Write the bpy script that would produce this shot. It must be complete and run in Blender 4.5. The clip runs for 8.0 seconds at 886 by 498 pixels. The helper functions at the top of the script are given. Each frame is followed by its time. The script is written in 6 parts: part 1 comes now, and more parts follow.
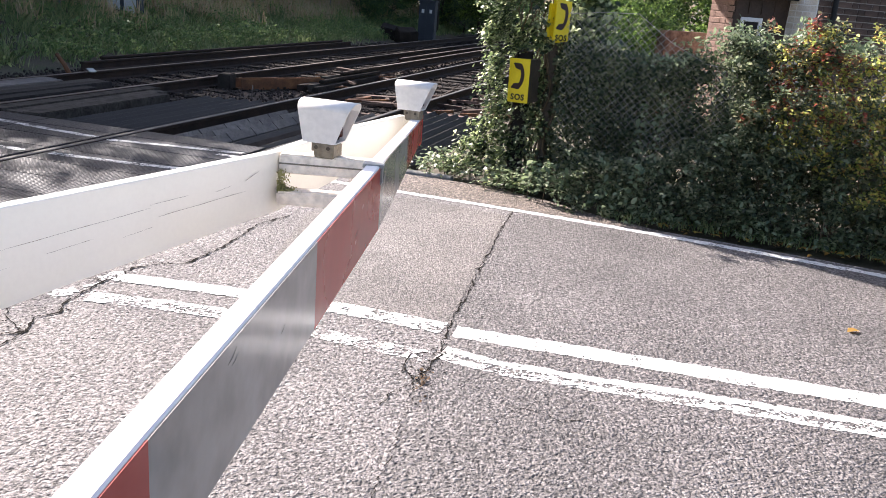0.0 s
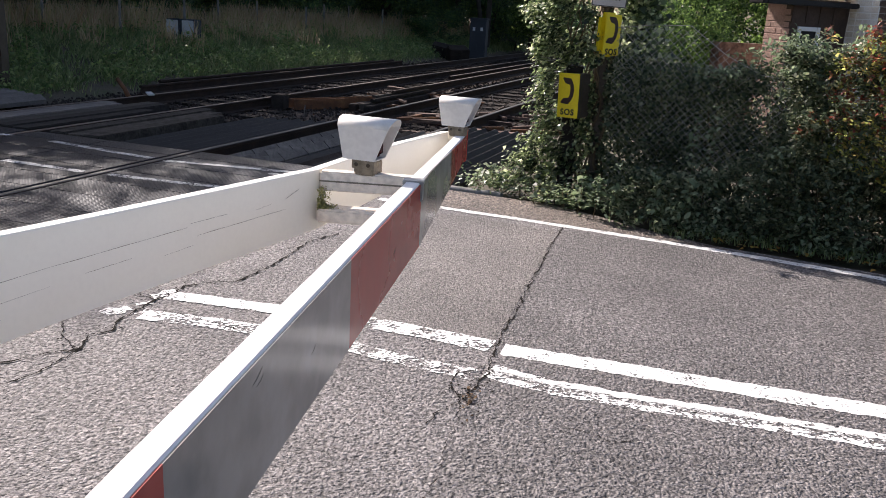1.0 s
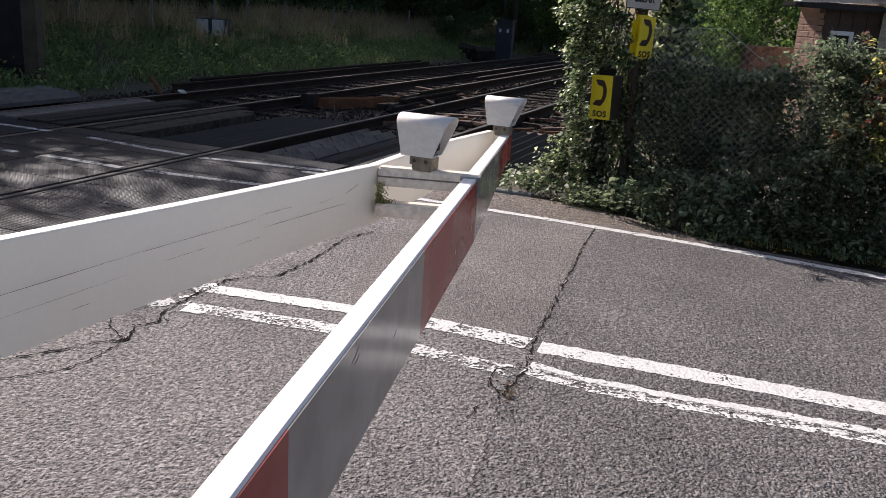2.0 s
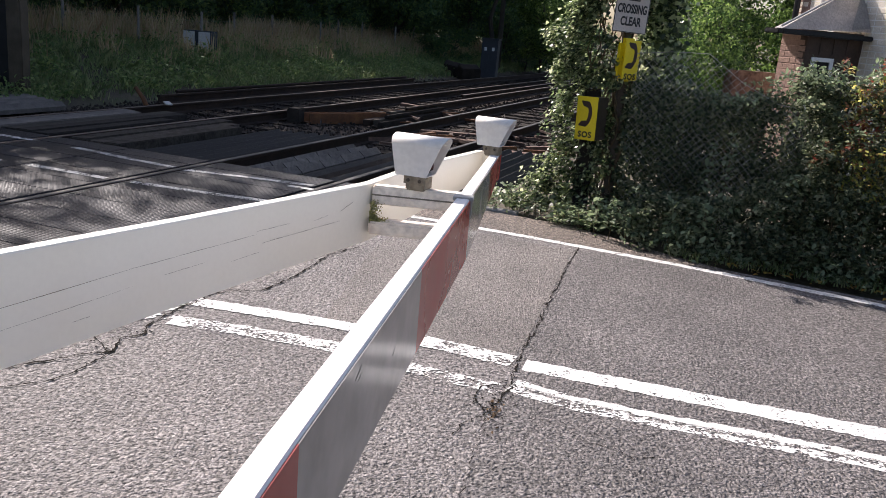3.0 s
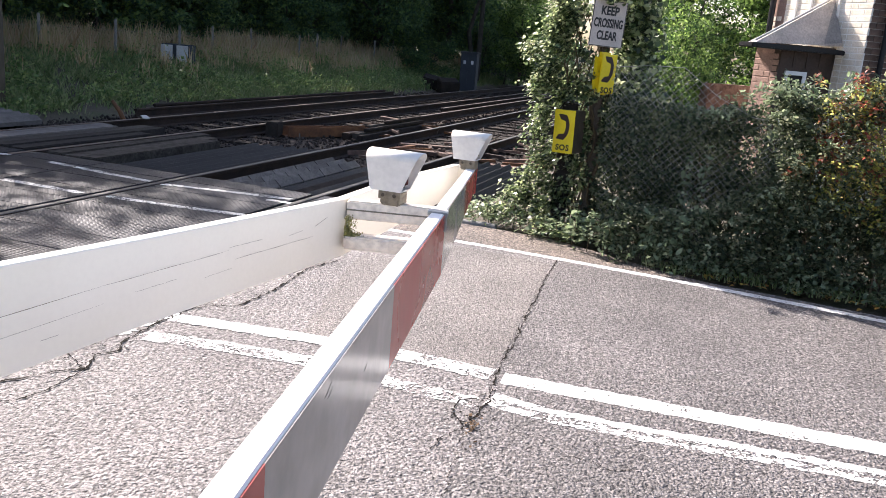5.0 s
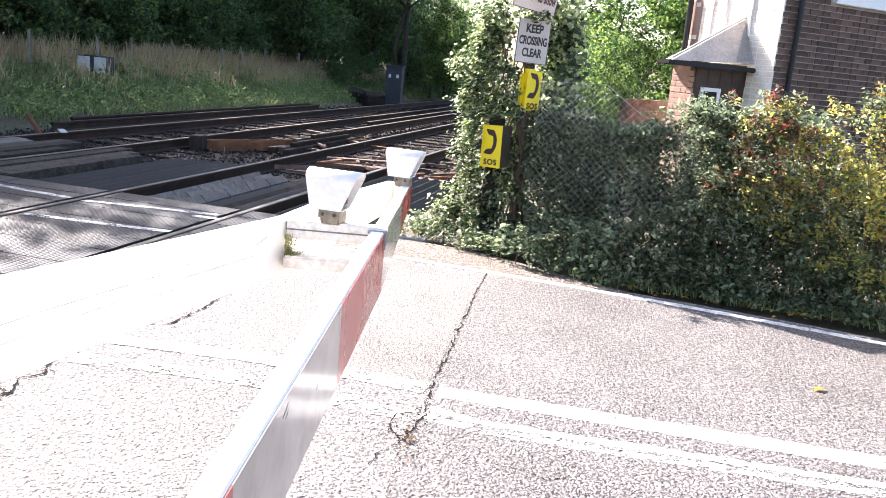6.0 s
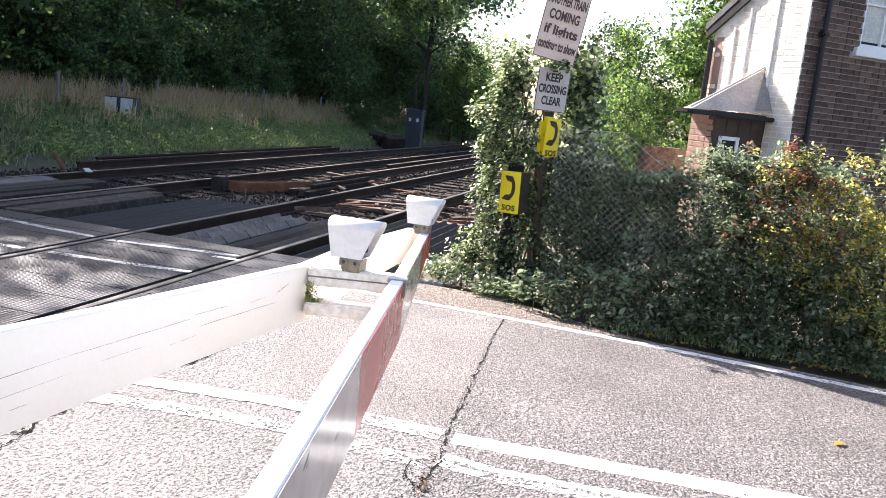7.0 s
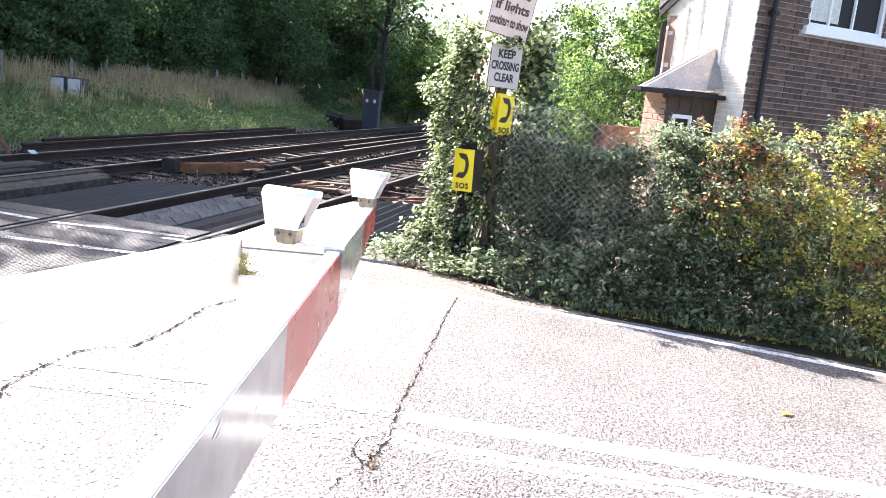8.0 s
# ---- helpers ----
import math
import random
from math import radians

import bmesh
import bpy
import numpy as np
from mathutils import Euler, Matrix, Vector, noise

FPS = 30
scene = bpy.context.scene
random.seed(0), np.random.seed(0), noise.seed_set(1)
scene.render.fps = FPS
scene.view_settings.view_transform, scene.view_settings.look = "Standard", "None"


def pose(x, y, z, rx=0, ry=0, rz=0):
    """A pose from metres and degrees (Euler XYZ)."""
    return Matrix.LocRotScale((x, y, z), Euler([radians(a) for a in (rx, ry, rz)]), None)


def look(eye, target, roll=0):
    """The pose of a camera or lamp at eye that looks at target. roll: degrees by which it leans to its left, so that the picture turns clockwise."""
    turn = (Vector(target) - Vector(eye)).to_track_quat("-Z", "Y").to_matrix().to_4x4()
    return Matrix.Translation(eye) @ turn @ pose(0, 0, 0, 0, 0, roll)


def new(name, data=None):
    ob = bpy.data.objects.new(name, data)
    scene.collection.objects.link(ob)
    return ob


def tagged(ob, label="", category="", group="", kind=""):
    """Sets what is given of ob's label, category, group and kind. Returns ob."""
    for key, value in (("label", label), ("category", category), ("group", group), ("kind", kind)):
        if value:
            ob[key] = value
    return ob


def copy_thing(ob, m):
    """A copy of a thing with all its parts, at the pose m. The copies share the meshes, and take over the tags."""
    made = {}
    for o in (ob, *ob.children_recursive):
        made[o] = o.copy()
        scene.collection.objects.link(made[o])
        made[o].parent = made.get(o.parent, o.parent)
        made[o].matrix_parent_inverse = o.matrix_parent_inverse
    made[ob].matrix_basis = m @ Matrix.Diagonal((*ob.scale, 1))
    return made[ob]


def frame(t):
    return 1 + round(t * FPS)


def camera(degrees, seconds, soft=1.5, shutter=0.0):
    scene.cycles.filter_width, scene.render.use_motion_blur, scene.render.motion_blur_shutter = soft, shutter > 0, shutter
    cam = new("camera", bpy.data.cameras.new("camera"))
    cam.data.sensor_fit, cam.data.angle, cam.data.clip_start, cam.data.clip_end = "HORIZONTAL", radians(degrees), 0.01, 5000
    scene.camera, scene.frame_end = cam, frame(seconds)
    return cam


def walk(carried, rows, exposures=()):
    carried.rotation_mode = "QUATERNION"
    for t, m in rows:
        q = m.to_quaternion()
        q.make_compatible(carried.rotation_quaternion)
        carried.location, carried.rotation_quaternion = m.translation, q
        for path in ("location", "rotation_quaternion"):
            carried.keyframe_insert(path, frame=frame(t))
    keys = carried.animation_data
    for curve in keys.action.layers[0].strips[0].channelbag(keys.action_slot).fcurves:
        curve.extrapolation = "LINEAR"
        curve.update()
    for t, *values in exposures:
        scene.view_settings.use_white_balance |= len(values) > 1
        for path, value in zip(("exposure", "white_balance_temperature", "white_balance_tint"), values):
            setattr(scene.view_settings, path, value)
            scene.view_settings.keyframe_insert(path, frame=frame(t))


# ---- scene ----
cam = camera(55.76, 8.0, soft=0.55)
walk(cam, [
    (0, look((0.000, 0.000, 1.583), (0.000, 4.784, 0.129), 4.70)),
    (0.5, look((0.044, 0.036, 1.584), (-0.183, 4.836, 0.204), 3.50)),
    (1, look((0.030, 0.035, 1.575), (-0.295, 4.830, 0.197), 3.23)),
    (1.5, look((-0.016, 0.003, 1.566), (-0.492, 4.778, 0.160), 3.28)),
    (3, look((-0.080, -0.069, 1.584), (-0.428, 4.752, 0.304), 4.95)),
    (3.5, look((-0.074, -0.064, 1.586), (-0.396, 4.761, 0.315), 4.88)),
    (4, look((-0.074, -0.064, 1.588), (-0.375, 4.764, 0.322), 4.93)),
    (5.5, look((-0.062, -0.078, 1.596), (-0.164, 4.783, 0.432), 4.85)),
    (6, look((-0.101, -0.113, 1.612), (0.088, 4.763, 0.525), 5.39)),
    (6.5, look((-0.128, -0.135, 1.636), (-0.050, 4.786, 0.757), 6.32)),
    (7, look((-0.109, -0.138, 1.637), (-0.045, 4.789, 0.786), 6.03)),
    (7.5, look((-0.074, -0.120, 1.620), (0.190, 4.804, 0.788), 6.27)),
    (8, look((-0.045, -0.092, 1.598), (0.264, 4.811, 0.670), 5.95)),
], [(t, v, 6500, 18) for t, v in ((0, 1.34), (0.5, 1.22), (1, 0.6), (1.5, 0.07), (3, 0.57), (3.5, 0.83), (4, 0.94), (5.5, 1.8), (6, 2.25), (6.5, 2.0), (7, 1.85), (7.5, 2.1), (8, 2.55))])

# ---- world and sun ----
SUN_AZ, SUN_EL = -42.0, 39.5
world = bpy.data.worlds.new("world")
scene.world = world
world.use_nodes = True
wn = world.node_tree.nodes
sky = wn.new("ShaderNodeTexSky")
sky.sky_type = "NISHITA"
sky.sun_disc = False
sky.sun_elevation, sky.sun_rotation = radians(SUN_EL), radians(SUN_AZ)
sky.dust_density = 2.5
wn["Background"].inputs["Strength"].default_value = 0.11
world.node_tree.links.new(sky.outputs[0], wn["Background"].inputs["Color"])
sun_data = bpy.data.lights.new("sun", "SUN")
sun_data.energy, sun_data.angle, sun_data.color = 5.0, radians(0.6), (1.0, 0.94, 0.85)
sun = new("sun", sun_data)
sun.matrix_world = look((0, 0, 30), (-30 * math.sin(radians(SUN_AZ)) * math.cos(radians(SUN_EL)), -30 * math.cos(radians(SUN_AZ)) * math.cos(radians(SUN_EL)), 30 - 30 * math.sin(radians(SUN_EL))))


# ---- materials ----
def links_of(m):
    return m.node_tree.nodes, m.node_tree.links


def ramp_node(n, stops):
    r = n.new("ShaderNodeValToRGB")
    while len(r.color_ramp.elements) < len(stops):
        r.color_ramp.elements.new(0.5)
    for e, (p, c) in zip(r.color_ramp.elements, stops):
        e.position, e.color = p, (*c, 1)
    return r


def surface(name, colors, scale=6.0, rough=0.7, bump=0.3, bump_scale=40.0, metal=0.0, stain=0.35, spec=0.5, per_object=0.0, depth=0.01):
    """A procedural surface: colours laid by broad noise, fine grain over it, stains and relief."""
    m = bpy.data.materials.new(name)
    m.use_nodes = True
    n, l = links_of(m)
    bsdf = n["Principled BSDF"]
    tc = n.new("ShaderNodeTexCoord")
    broad = n.new("ShaderNodeTexNoise")
    broad.inputs["Scale"].default_value, broad.inputs["Detail"].default_value = scale, 6
    l.new(tc.outputs["Object"], broad.inputs["Vector"])
    k = len(colors)
    r = ramp_node(n, [(0.3 + 0.4 * i / max(1, k - 1), c) for i, c in enumerate(colors)])
    l.new(broad.outputs["Fac"], r.inputs["Fac"])
    fine = n.new("ShaderNodeTexNoise")
    fine.inputs["Scale"].default_value, fine.inputs["Detail"].default_value = bump_scale, 5
    l.new(tc.outputs["Object"], fine.inputs["Vector"])
    mul = n.new("ShaderNodeMix")
    mul.data_type, mul.blend_type = "RGBA", "MULTIPLY"
    mul.inputs["Factor"].default_value = stain
    fr = ramp_node(n, [(0.3, (0.35, 0.33, 0.3)), (0.62, (1.15, 1.15, 1.15))])
    l.new(fine.outputs["Fac"], fr.inputs["Fac"])
    l.new(r.outputs["Color"], mul.inputs["A"])
    l.new(fr.outputs["Color"], mul.inputs["B"])
    out = mul.outputs["Result"]
    if per_object:
        oi = n.new("ShaderNodeObjectInfo")
        hsv = n.new("ShaderNodeHueSaturation")
        mr = n.new("ShaderNodeMapRange")
        mr.inputs["To Min"].default_value, mr.inputs["To Max"].default_value = 1 - per_object, 1 + per_object
        l.new(oi.outputs["Random"], mr.inputs["Value"])
        l.new(mr.outputs[0], hsv.inputs["Value"])
        l.new(out, hsv.inputs["Color"])
        out = hsv.outputs["Color"]
    l.new(out, bsdf.inputs["Base Color"])
    rr = n.new("ShaderNodeMapRange")
    rr.inputs["To Min"].default_value, rr.inputs["To Max"].default_value = max(0.05, rough - 0.12), min(1, rough + 0.12)
    l.new(broad.outputs["Fac"], rr.inputs["Value"])
    l.new(rr.outputs[0], bsdf.inputs["Roughness"])
    bsdf.inputs["Metallic"].default_value = metal
    bsdf.inputs["Specular IOR Level"].default_value = spec
    if bump:
        b = n.new("ShaderNodeBump")
        b.inputs["Strength"].default_value, b.inputs["Distance"].default_value = bump, depth
        l.new(fine.outputs["Fac"], b.inputs["Height"])
        l.new(b.outputs[0], bsdf.inputs["Normal"])
    return m


def asphalt_surface(name, tones, chip=75.0, relief=0.8, height=0.02):
    """Surface dressing: pale and dark stone chips in bitumen, patched and worn."""
    m = bpy.data.materials.new(name)
    m.use_nodes = True
    n, l = links_of(m)
    bsdf = n["Principled BSDF"]
    tc = n.new("ShaderNodeTexCoord")
    vor = n.new("ShaderNodeTexVoronoi")
    vor.inputs["Scale"].default_value = chip
    warp = n.new("ShaderNodeTexNoise")
    warp.inputs["Scale"].default_value, warp.inputs["Detail"].default_value = 1.3, 7
    grain = n.new("ShaderNodeTexNoise")
    grain.inputs["Scale"].default_value, grain.inputs["Detail"].default_value = chip * 0.9, 4
    lumps = n.new("ShaderNodeTexNoise")
    lumps.inputs["Scale"].default_value, lumps.inputs["Detail"].default_value = chip * 0.5, 3
    for node in (vor, warp, grain, lumps):
        l.new(tc.outputs["Object"], node.inputs["Vector"])
    sep = n.new("ShaderNodeSeparateColor")
    l.new(vor.outputs["Color"], sep.inputs[0])
    stones = ramp_node(n, [(0.0, tones[0]), (0.3, tones[1]), (0.7, tones[2]), (1.0, tones[3])])
    l.new(sep.outputs[0], stones.inputs["Fac"])
    patch = ramp_node(n, [(0.32, (0.74, 0.72, 0.71)), (0.68, (1.1, 1.07, 1.05))])
    l.new(warp.outputs["Fac"], patch.inputs["Fac"])
    mul = n.new("ShaderNodeMix")
    mul.data_type, mul.blend_type = "RGBA", "MULTIPLY"
    mul.inputs["Factor"].default_value = 1.0
    l.new(stones.outputs[0], mul.inputs["A"])
    l.new(patch.outputs[0], mul.inputs["B"])
    # bitumen shows dark in the gaps between the stones
    gap = ramp_node(n, [(0.36, (0.25, 0.245, 0.24)), (0.54, (1.05, 1.05, 1.05))])
    l.new(lumps.outputs["Fac"], gap.inputs["Fac"])
    mul2 = n.new("ShaderNodeMix")
    mul2.data_type, mul2.blend_type = "RGBA", "MULTIPLY"
    mul2.inputs["Factor"].default_value = 0.85
    l.new(mul.outputs["Result"], mul2.inputs["A"])
    l.new(gap.outputs[0], mul2.inputs["B"])
    l.new(mul2.outputs["Result"], bsdf.inputs["Base Color"])
    bsdf.inputs["Roughness"].default_value = 0.6
    cone = n.new("ShaderNodeMath")
    cone.operation = "MULTIPLY_ADD"
    cone.inputs[1].default_value = -0.55
    l.new(vor.outputs["Distance"], cone.inputs[0])
    l.new(grain.outputs["Fac"], cone.inputs[2])
    add = n.new("ShaderNodeMath")
    add.operation = "MULTIPLY_ADD"
    add.inputs[1].default_value = 1.5
    l.new(lumps.outputs["Fac"], add.inputs[0])
    l.new(cone.outputs[0], add.inputs[2])
    b = n.new("ShaderNodeBump")
    b.inputs["Strength"].default_value, b.inputs["Distance"].default_value = relief, height
    l.new(add.outputs[0], b.inputs["Height"])
    l.new(b.outputs[0], bsdf.inputs["Normal"])
    return m


def worn_paint(name, tone=(0.78, 0.77, 0.74), cover=0.5, scale=9.0):
    """Road paint that lies on the stones and has worn off between them and in patches."""
    m = bpy.data.materials.new(name)
    m.use_nodes = True
    n, l = links_of(m)
    bsdf = n["Principled BSDF"]
    tc = n.new("ShaderNodeTexCoord")
    wear = n.new("ShaderNodeTexNoise")
    wear.inputs["Scale"].default_value, wear.inputs["Detail"].default_value, wear.inputs["Roughness"].default_value = scale, 6, 0.6
    chips = n.new("ShaderNodeTexNoise")
    chips.inputs["Scale"].default_value, chips.inputs["Detail"].default_value = 62, 3
    for node in (wear, chips):
        l.new(tc.outputs["Object"], node.inputs["Vector"])
    a = n.new("ShaderNodeMath")
    a.operation = "MULTIPLY_ADD"
    a.inputs[1].default_value = 0.5
    l.new(wear.outputs["Fac"], a.inputs[0])
    half = n.new("ShaderNodeMath")
    half.operation = "MULTIPLY"
    half.inputs[1].default_value = 0.5
    l.new(chips.outputs["Fac"], half.inputs[0])
    l.new(half.outputs[0], a.inputs[2])
    r = ramp_node(n, [(cover - 0.008, (1, 1, 1)), (cover + 0.008, (0, 0, 0))])
    l.new(a.outputs[0], r.inputs["Fac"])
    l.new(r.outputs["Color"], bsdf.inputs["Alpha"])
    dirt = ramp_node(n, [(0.35, tone), (0.65, tuple(c * 0.74 for c in tone))])
    l.new(chips.outputs["Fac"], dirt.inputs["Fac"])
    l.new(dirt.outputs["Color"], bsdf.inputs["Base Color"])
    bsdf.inputs["Roughness"].default_value = 0.6
    b = n.new("ShaderNodeBump")
    b.inputs["Strength"].default_value, b.inputs["Distance"].default_value = 0.7, 0.012
    b.invert = True
    l.new(chips.outputs["Fac"], b.inputs["Height"])
    l.new(b.outputs[0], bsdf.inputs["Normal"])
    return m


def leaf_surface(name, tones, through_light=0.45, rough=0.45, spec=0.28):
    """Leaves: each one has its own tone, and light shines through."""
    m = bpy.data.materials.new(name)
    m.use_nodes = True
    n, l = links_of(m)
    bsdf = n["Principled BSDF"]
    geo = n.new("ShaderNodeNewGeometry")
    k = len(tones)
    r = ramp_node(n, [(i / max(1, k - 1), c) for i, c in enumerate(tones)])
    l.new(geo.outputs["Random Per Island"], r.inputs["Fac"])
    l.new(r.outputs["Color"], bsdf.inputs["Base Color"])
    bsdf.inputs["Roughness"].default_value, bsdf.inputs["Specular IOR Level"].default_value = rough, spec
    tr = n.new("ShaderNodeBsdfTranslucent")
    hsv = n.new("ShaderNodeHueSaturation")
    hsv.inputs["Saturation"].default_value, hsv.inputs["Value"].default_value = 1.0, 2.0
    l.new(r.outputs["Color"], hsv.inputs["Color"])
    l.new(hsv.outputs["Color"], tr.inputs["Color"])
    mix = n.new("ShaderNodeMixShader")
    mix.inputs["Fac"].default_value = through_light
    l.new(bsdf.outputs[0], mix.inputs[1])
    l.new(tr.outputs[0], mix.inputs[2])
    l.new(mix.outputs[0], n["Material Output"].inputs["Surface"])
    return m


def plain(name, color, rough=0.5, metal=0.0, spec=0.5):
    m = bpy.data.materials.new(name)
    m.use_nodes = True
    b = m.node_tree.nodes["Principled BSDF"]
    b.inputs["Base Color"].default_value = (*color, 1)
    b.inputs["Roughness"].default_value, b.inputs["Metallic"].default_value = rough, metal
    b.inputs["Specular IOR Level"].default_value = spec
    return m


M_ASPHALT = asphalt_surface("asphalt", [(0.095, 0.089, 0.087), (0.19, 0.179, 0.176), (0.275, 0.259, 0.254), (0.41, 0.387, 0.379)], 92.0, 1.0, 0.0155)
M_DARK_ASPHALT = asphalt_surface("dark_asphalt", [(0.068, 0.064, 0.063), (0.14, 0.132, 0.13), (0.208, 0.196, 0.193), (0.33, 0.312, 0.305)], 92.0, 1.0, 0.015)
M_FINE_ASPHALT = asphalt_surface("fine_asphalt", [(0.095, 0.086, 0.08), (0.165, 0.151, 0.142), (0.23, 0.212, 0.2), (0.33, 0.306, 0.29)], 115.0, 0.9, 0.012)
M_OLD_ASPHALT = asphalt_surface("old_asphalt", [(0.07, 0.06, 0.05), (0.17, 0.14, 0.118), (0.27, 0.22, 0.185), (0.4, 0.33, 0.28)], 80.0, 1.0)
M_PAINT = worn_paint("road_paint", cover=0.592)
M_PAINT_WORN = worn_paint("road_paint_worn", cover=0.532)
M_PAINT_OLD = worn_paint("road_paint_old", (0.72, 0.71, 0.68), 0.495, 12)
M_PAINT_SCANT = worn_paint("road_paint_scant", (0.7, 0.69, 0.66), 0.465, 14)
M_PAINT_THIN = worn_paint("crossing_paint", (0.62, 0.62, 0.6), 0.535, 7)
M_CRACK = surface("crack_fill", [(0.012, 0.011, 0.01), (0.034, 0.03, 0.026)], 30, 0.98, 0.8, 120, spec=0.05)
M_CRACK_RUST = surface("crack_silt", [(0.1, 0.06, 0.032), (0.19, 0.12, 0.065)], 40, 0.95, 0.8, 160)
M_EARTH = surface("earth", [(0.05, 0.04, 0.03), (0.09, 0.075, 0.05), (0.07, 0.08, 0.035)], 1.5, 0.95, 0.8, 30, depth=0.03)
M_BALLAST_BED = surface("ballast_bed", [(0.025, 0.021, 0.019), (0.06, 0.048, 0.041), (0.085, 0.07, 0.058)], 3, 0.95, 1.0, 22, depth=0.05, stain=0.8, spec=0.2)
M_STONE = surface("ballast_stone", [(0.024, 0.019, 0.017), (0.045, 0.036, 0.031), (0.08, 0.066, 0.058)], 8, 0.9, 0.3, 60, spec=0.2)
M_RAIL = surface("rail_side", [(0.022, 0.016, 0.013), (0.05, 0.032, 0.024)], 5, 0.85, 0.4, 80, metal=0.1, spec=0.25)
M_RAIL_TOP = surface("rail_head", [(0.06, 0.059, 0.058), (0.11, 0.107, 0.105)], 2, 0.7, 0.1, 200, metal=0.8, stain=0.15)
M_RAIL_DULL = surface("rail_dull", [(0.09, 0.068, 0.056), (0.15, 0.12, 0.1)], 6, 0.6, 0.3, 90, metal=0.5)
M_SLEEPER = surface("sleeper_timber", [(0.018, 0.015, 0.013), (0.04, 0.033, 0.028)], 5, 0.95, 0.6, 50, per_object=0.25, spec=0.15)
M_BOARD = surface("dark_board", [(0.02, 0.018, 0.017), (0.042, 0.037, 0.033)], 6, 0.92, 0.5, 40, per_object=0.2, spec=0.2)
M_GUARD_DARK = surface("guard_timber_dark", [(0.006, 0.006, 0.006), (0.015, 0.014, 0.013)], 5, 0.7, 0.5, 60, per_object=0.3, spec=0.4)
M_DUSTY = surface("dusty_board", [(0.035, 0.03, 0.026), (0.085, 0.075, 0.064)], 7, 0.95, 0.5, 40, per_object=0.2, spec=0.15, stain=0.7)
M_GUARD_GREY = surface("guard_concrete", [(0.075, 0.07, 0.064), (0.15, 0.139, 0.126)], 6, 0.9, 0.6, 40, per_object=0.25, stain=0.6)
M_TIMBER = surface("weathered_timber", [(0.09, 0.08, 0.072), (0.17, 0.15, 0.135)], 6, 0.9, 0.6, 40, per_object=0.2)
M_RUST = surface("rusted_steel", [(0.07, 0.03, 0.014), (0.14, 0.06, 0.026), (0.22, 0.1, 0.04)], 6, 0.85, 0.5, 70, metal=0.1, per_object=0.15)
M_DEBRIS = surface("broken_timber", [(0.05, 0.03, 0.023), (0.15, 0.095, 0.072)], 9, 0.9, 0.5, 70, per_object=0.4)
M_WHITE = surface("white_enamel", [(0.84, 0.8, 0.7), (0.88, 0.85, 0.765)], 2.5, 0.5, 0.03, 90, stain=0.03)
M_WHITE_TOP = surface("white_cap", [(0.84, 0.81, 0.77), (0.88, 0.86, 0.82)], 4, 0.6, 0.05, 90, stain=0.08, spec=0.2)
M_CROSSBAR = surface("grubby_white_paint", [(0.66, 0.55, 0.44), (0.84, 0.75, 0.64), (0.88, 0.81, 0.71)], 14, 0.55, 0.2, 60, stain=0.35)
# Mottle on the sheet is dirt plus soft reflections put into the grey
M_GREY_SHEET = surface("grey_reflective_sheet", [(0.3, 0.27, 0.235), (0.44, 0.4, 0.355)], 5, 0.15, 0.015, 12, stain=0.3, spec=0.7)
M_RED_SHEET = surface("red_reflective_sheet", [(0.4, 0.065, 0.05), (0.52, 0.09, 0.07)], 4, 0.26, 0.01, 14, stain=0.15, spec=0.45)
M_SCRATCH = plain("scratch", (0.2, 0.17, 0.13), 0.8)
M_MOSS = surface("moss", [(0.24, 0.24, 0.07), (0.42, 0.39, 0.17)], 30, 0.95, 0.8, 120)
M_HOOD = surface("hood_plastic", [(0.78, 0.74, 0.68), (0.84, 0.81, 0.76)], 5, 0.4, 0.05, 60, stain=0.12)
M_LAMP_BASE = surface("lamp_bracket", [(0.2, 0.16, 0.11), (0.34, 0.28, 0.2)], 20, 0.6, 0.3, 80, metal=0.3)
M_RED_LENS = plain("red_lens", (0.08, 0.01, 0.008), 0.2)
M_YELLOW = surface("yellow_enamel", [(0.8, 0.6, 0.01), (0.86, 0.66, 0.02)], 4, 0.35, 0.05, 80, stain=0.1)
M_BLACK = plain("black_paint", (0.015, 0.015, 0.015), 0.5)
M_HANDSET = plain("dark_brown_paint", (0.035, 0.014, 0.01), 0.5)
M_SIGN_BEIGE = surface("faded_sign", [(0.68, 0.5, 0.39), (0.78, 0.61, 0.49)], 5, 0.5, 0.05, 70, stain=0.2)
M_FADED_INK = plain("faded_ink", (0.09, 0.05, 0.04), 0.6)
M_BOX_SIDE = surface("brown_steel", [(0.06, 0.045, 0.03), (0.11, 0.085, 0.06)], 6, 0.6, 0.2, 60, metal=0.2)
M_SIGN = surface("sign_white", [(0.48, 0.41, 0.36), (0.58, 0.51, 0.46)], 5, 0.45, 0.05, 70, stain=0.2)
M_POST = surface("galvanised_post", [(0.3, 0.3, 0.29), (0.45, 0.45, 0.43)], 8, 0.5, 0.1, 90, metal=0.6)
M_CONCRETE = surface("concrete", [(0.17, 0.165, 0.155), (0.27, 0.26, 0.245)], 5, 0.9, 0.4, 60)
M_WIRE = surface("galvanised_wire", [(0.3, 0.29, 0.275), (0.42, 0.41, 0.39)], 12, 0.6, 0.05, 90, metal=0.2)
M_CABINET = surface("cabinet_blue_grey", [(0.02, 0.027, 0.037), (0.034, 0.042, 0.055)], 3, 0.6, 0.1, 60)
M_CASE = surface("pale_case", [(0.5, 0.52, 0.53), (0.62, 0.64, 0.64)], 3, 0.5, 0.1, 60)
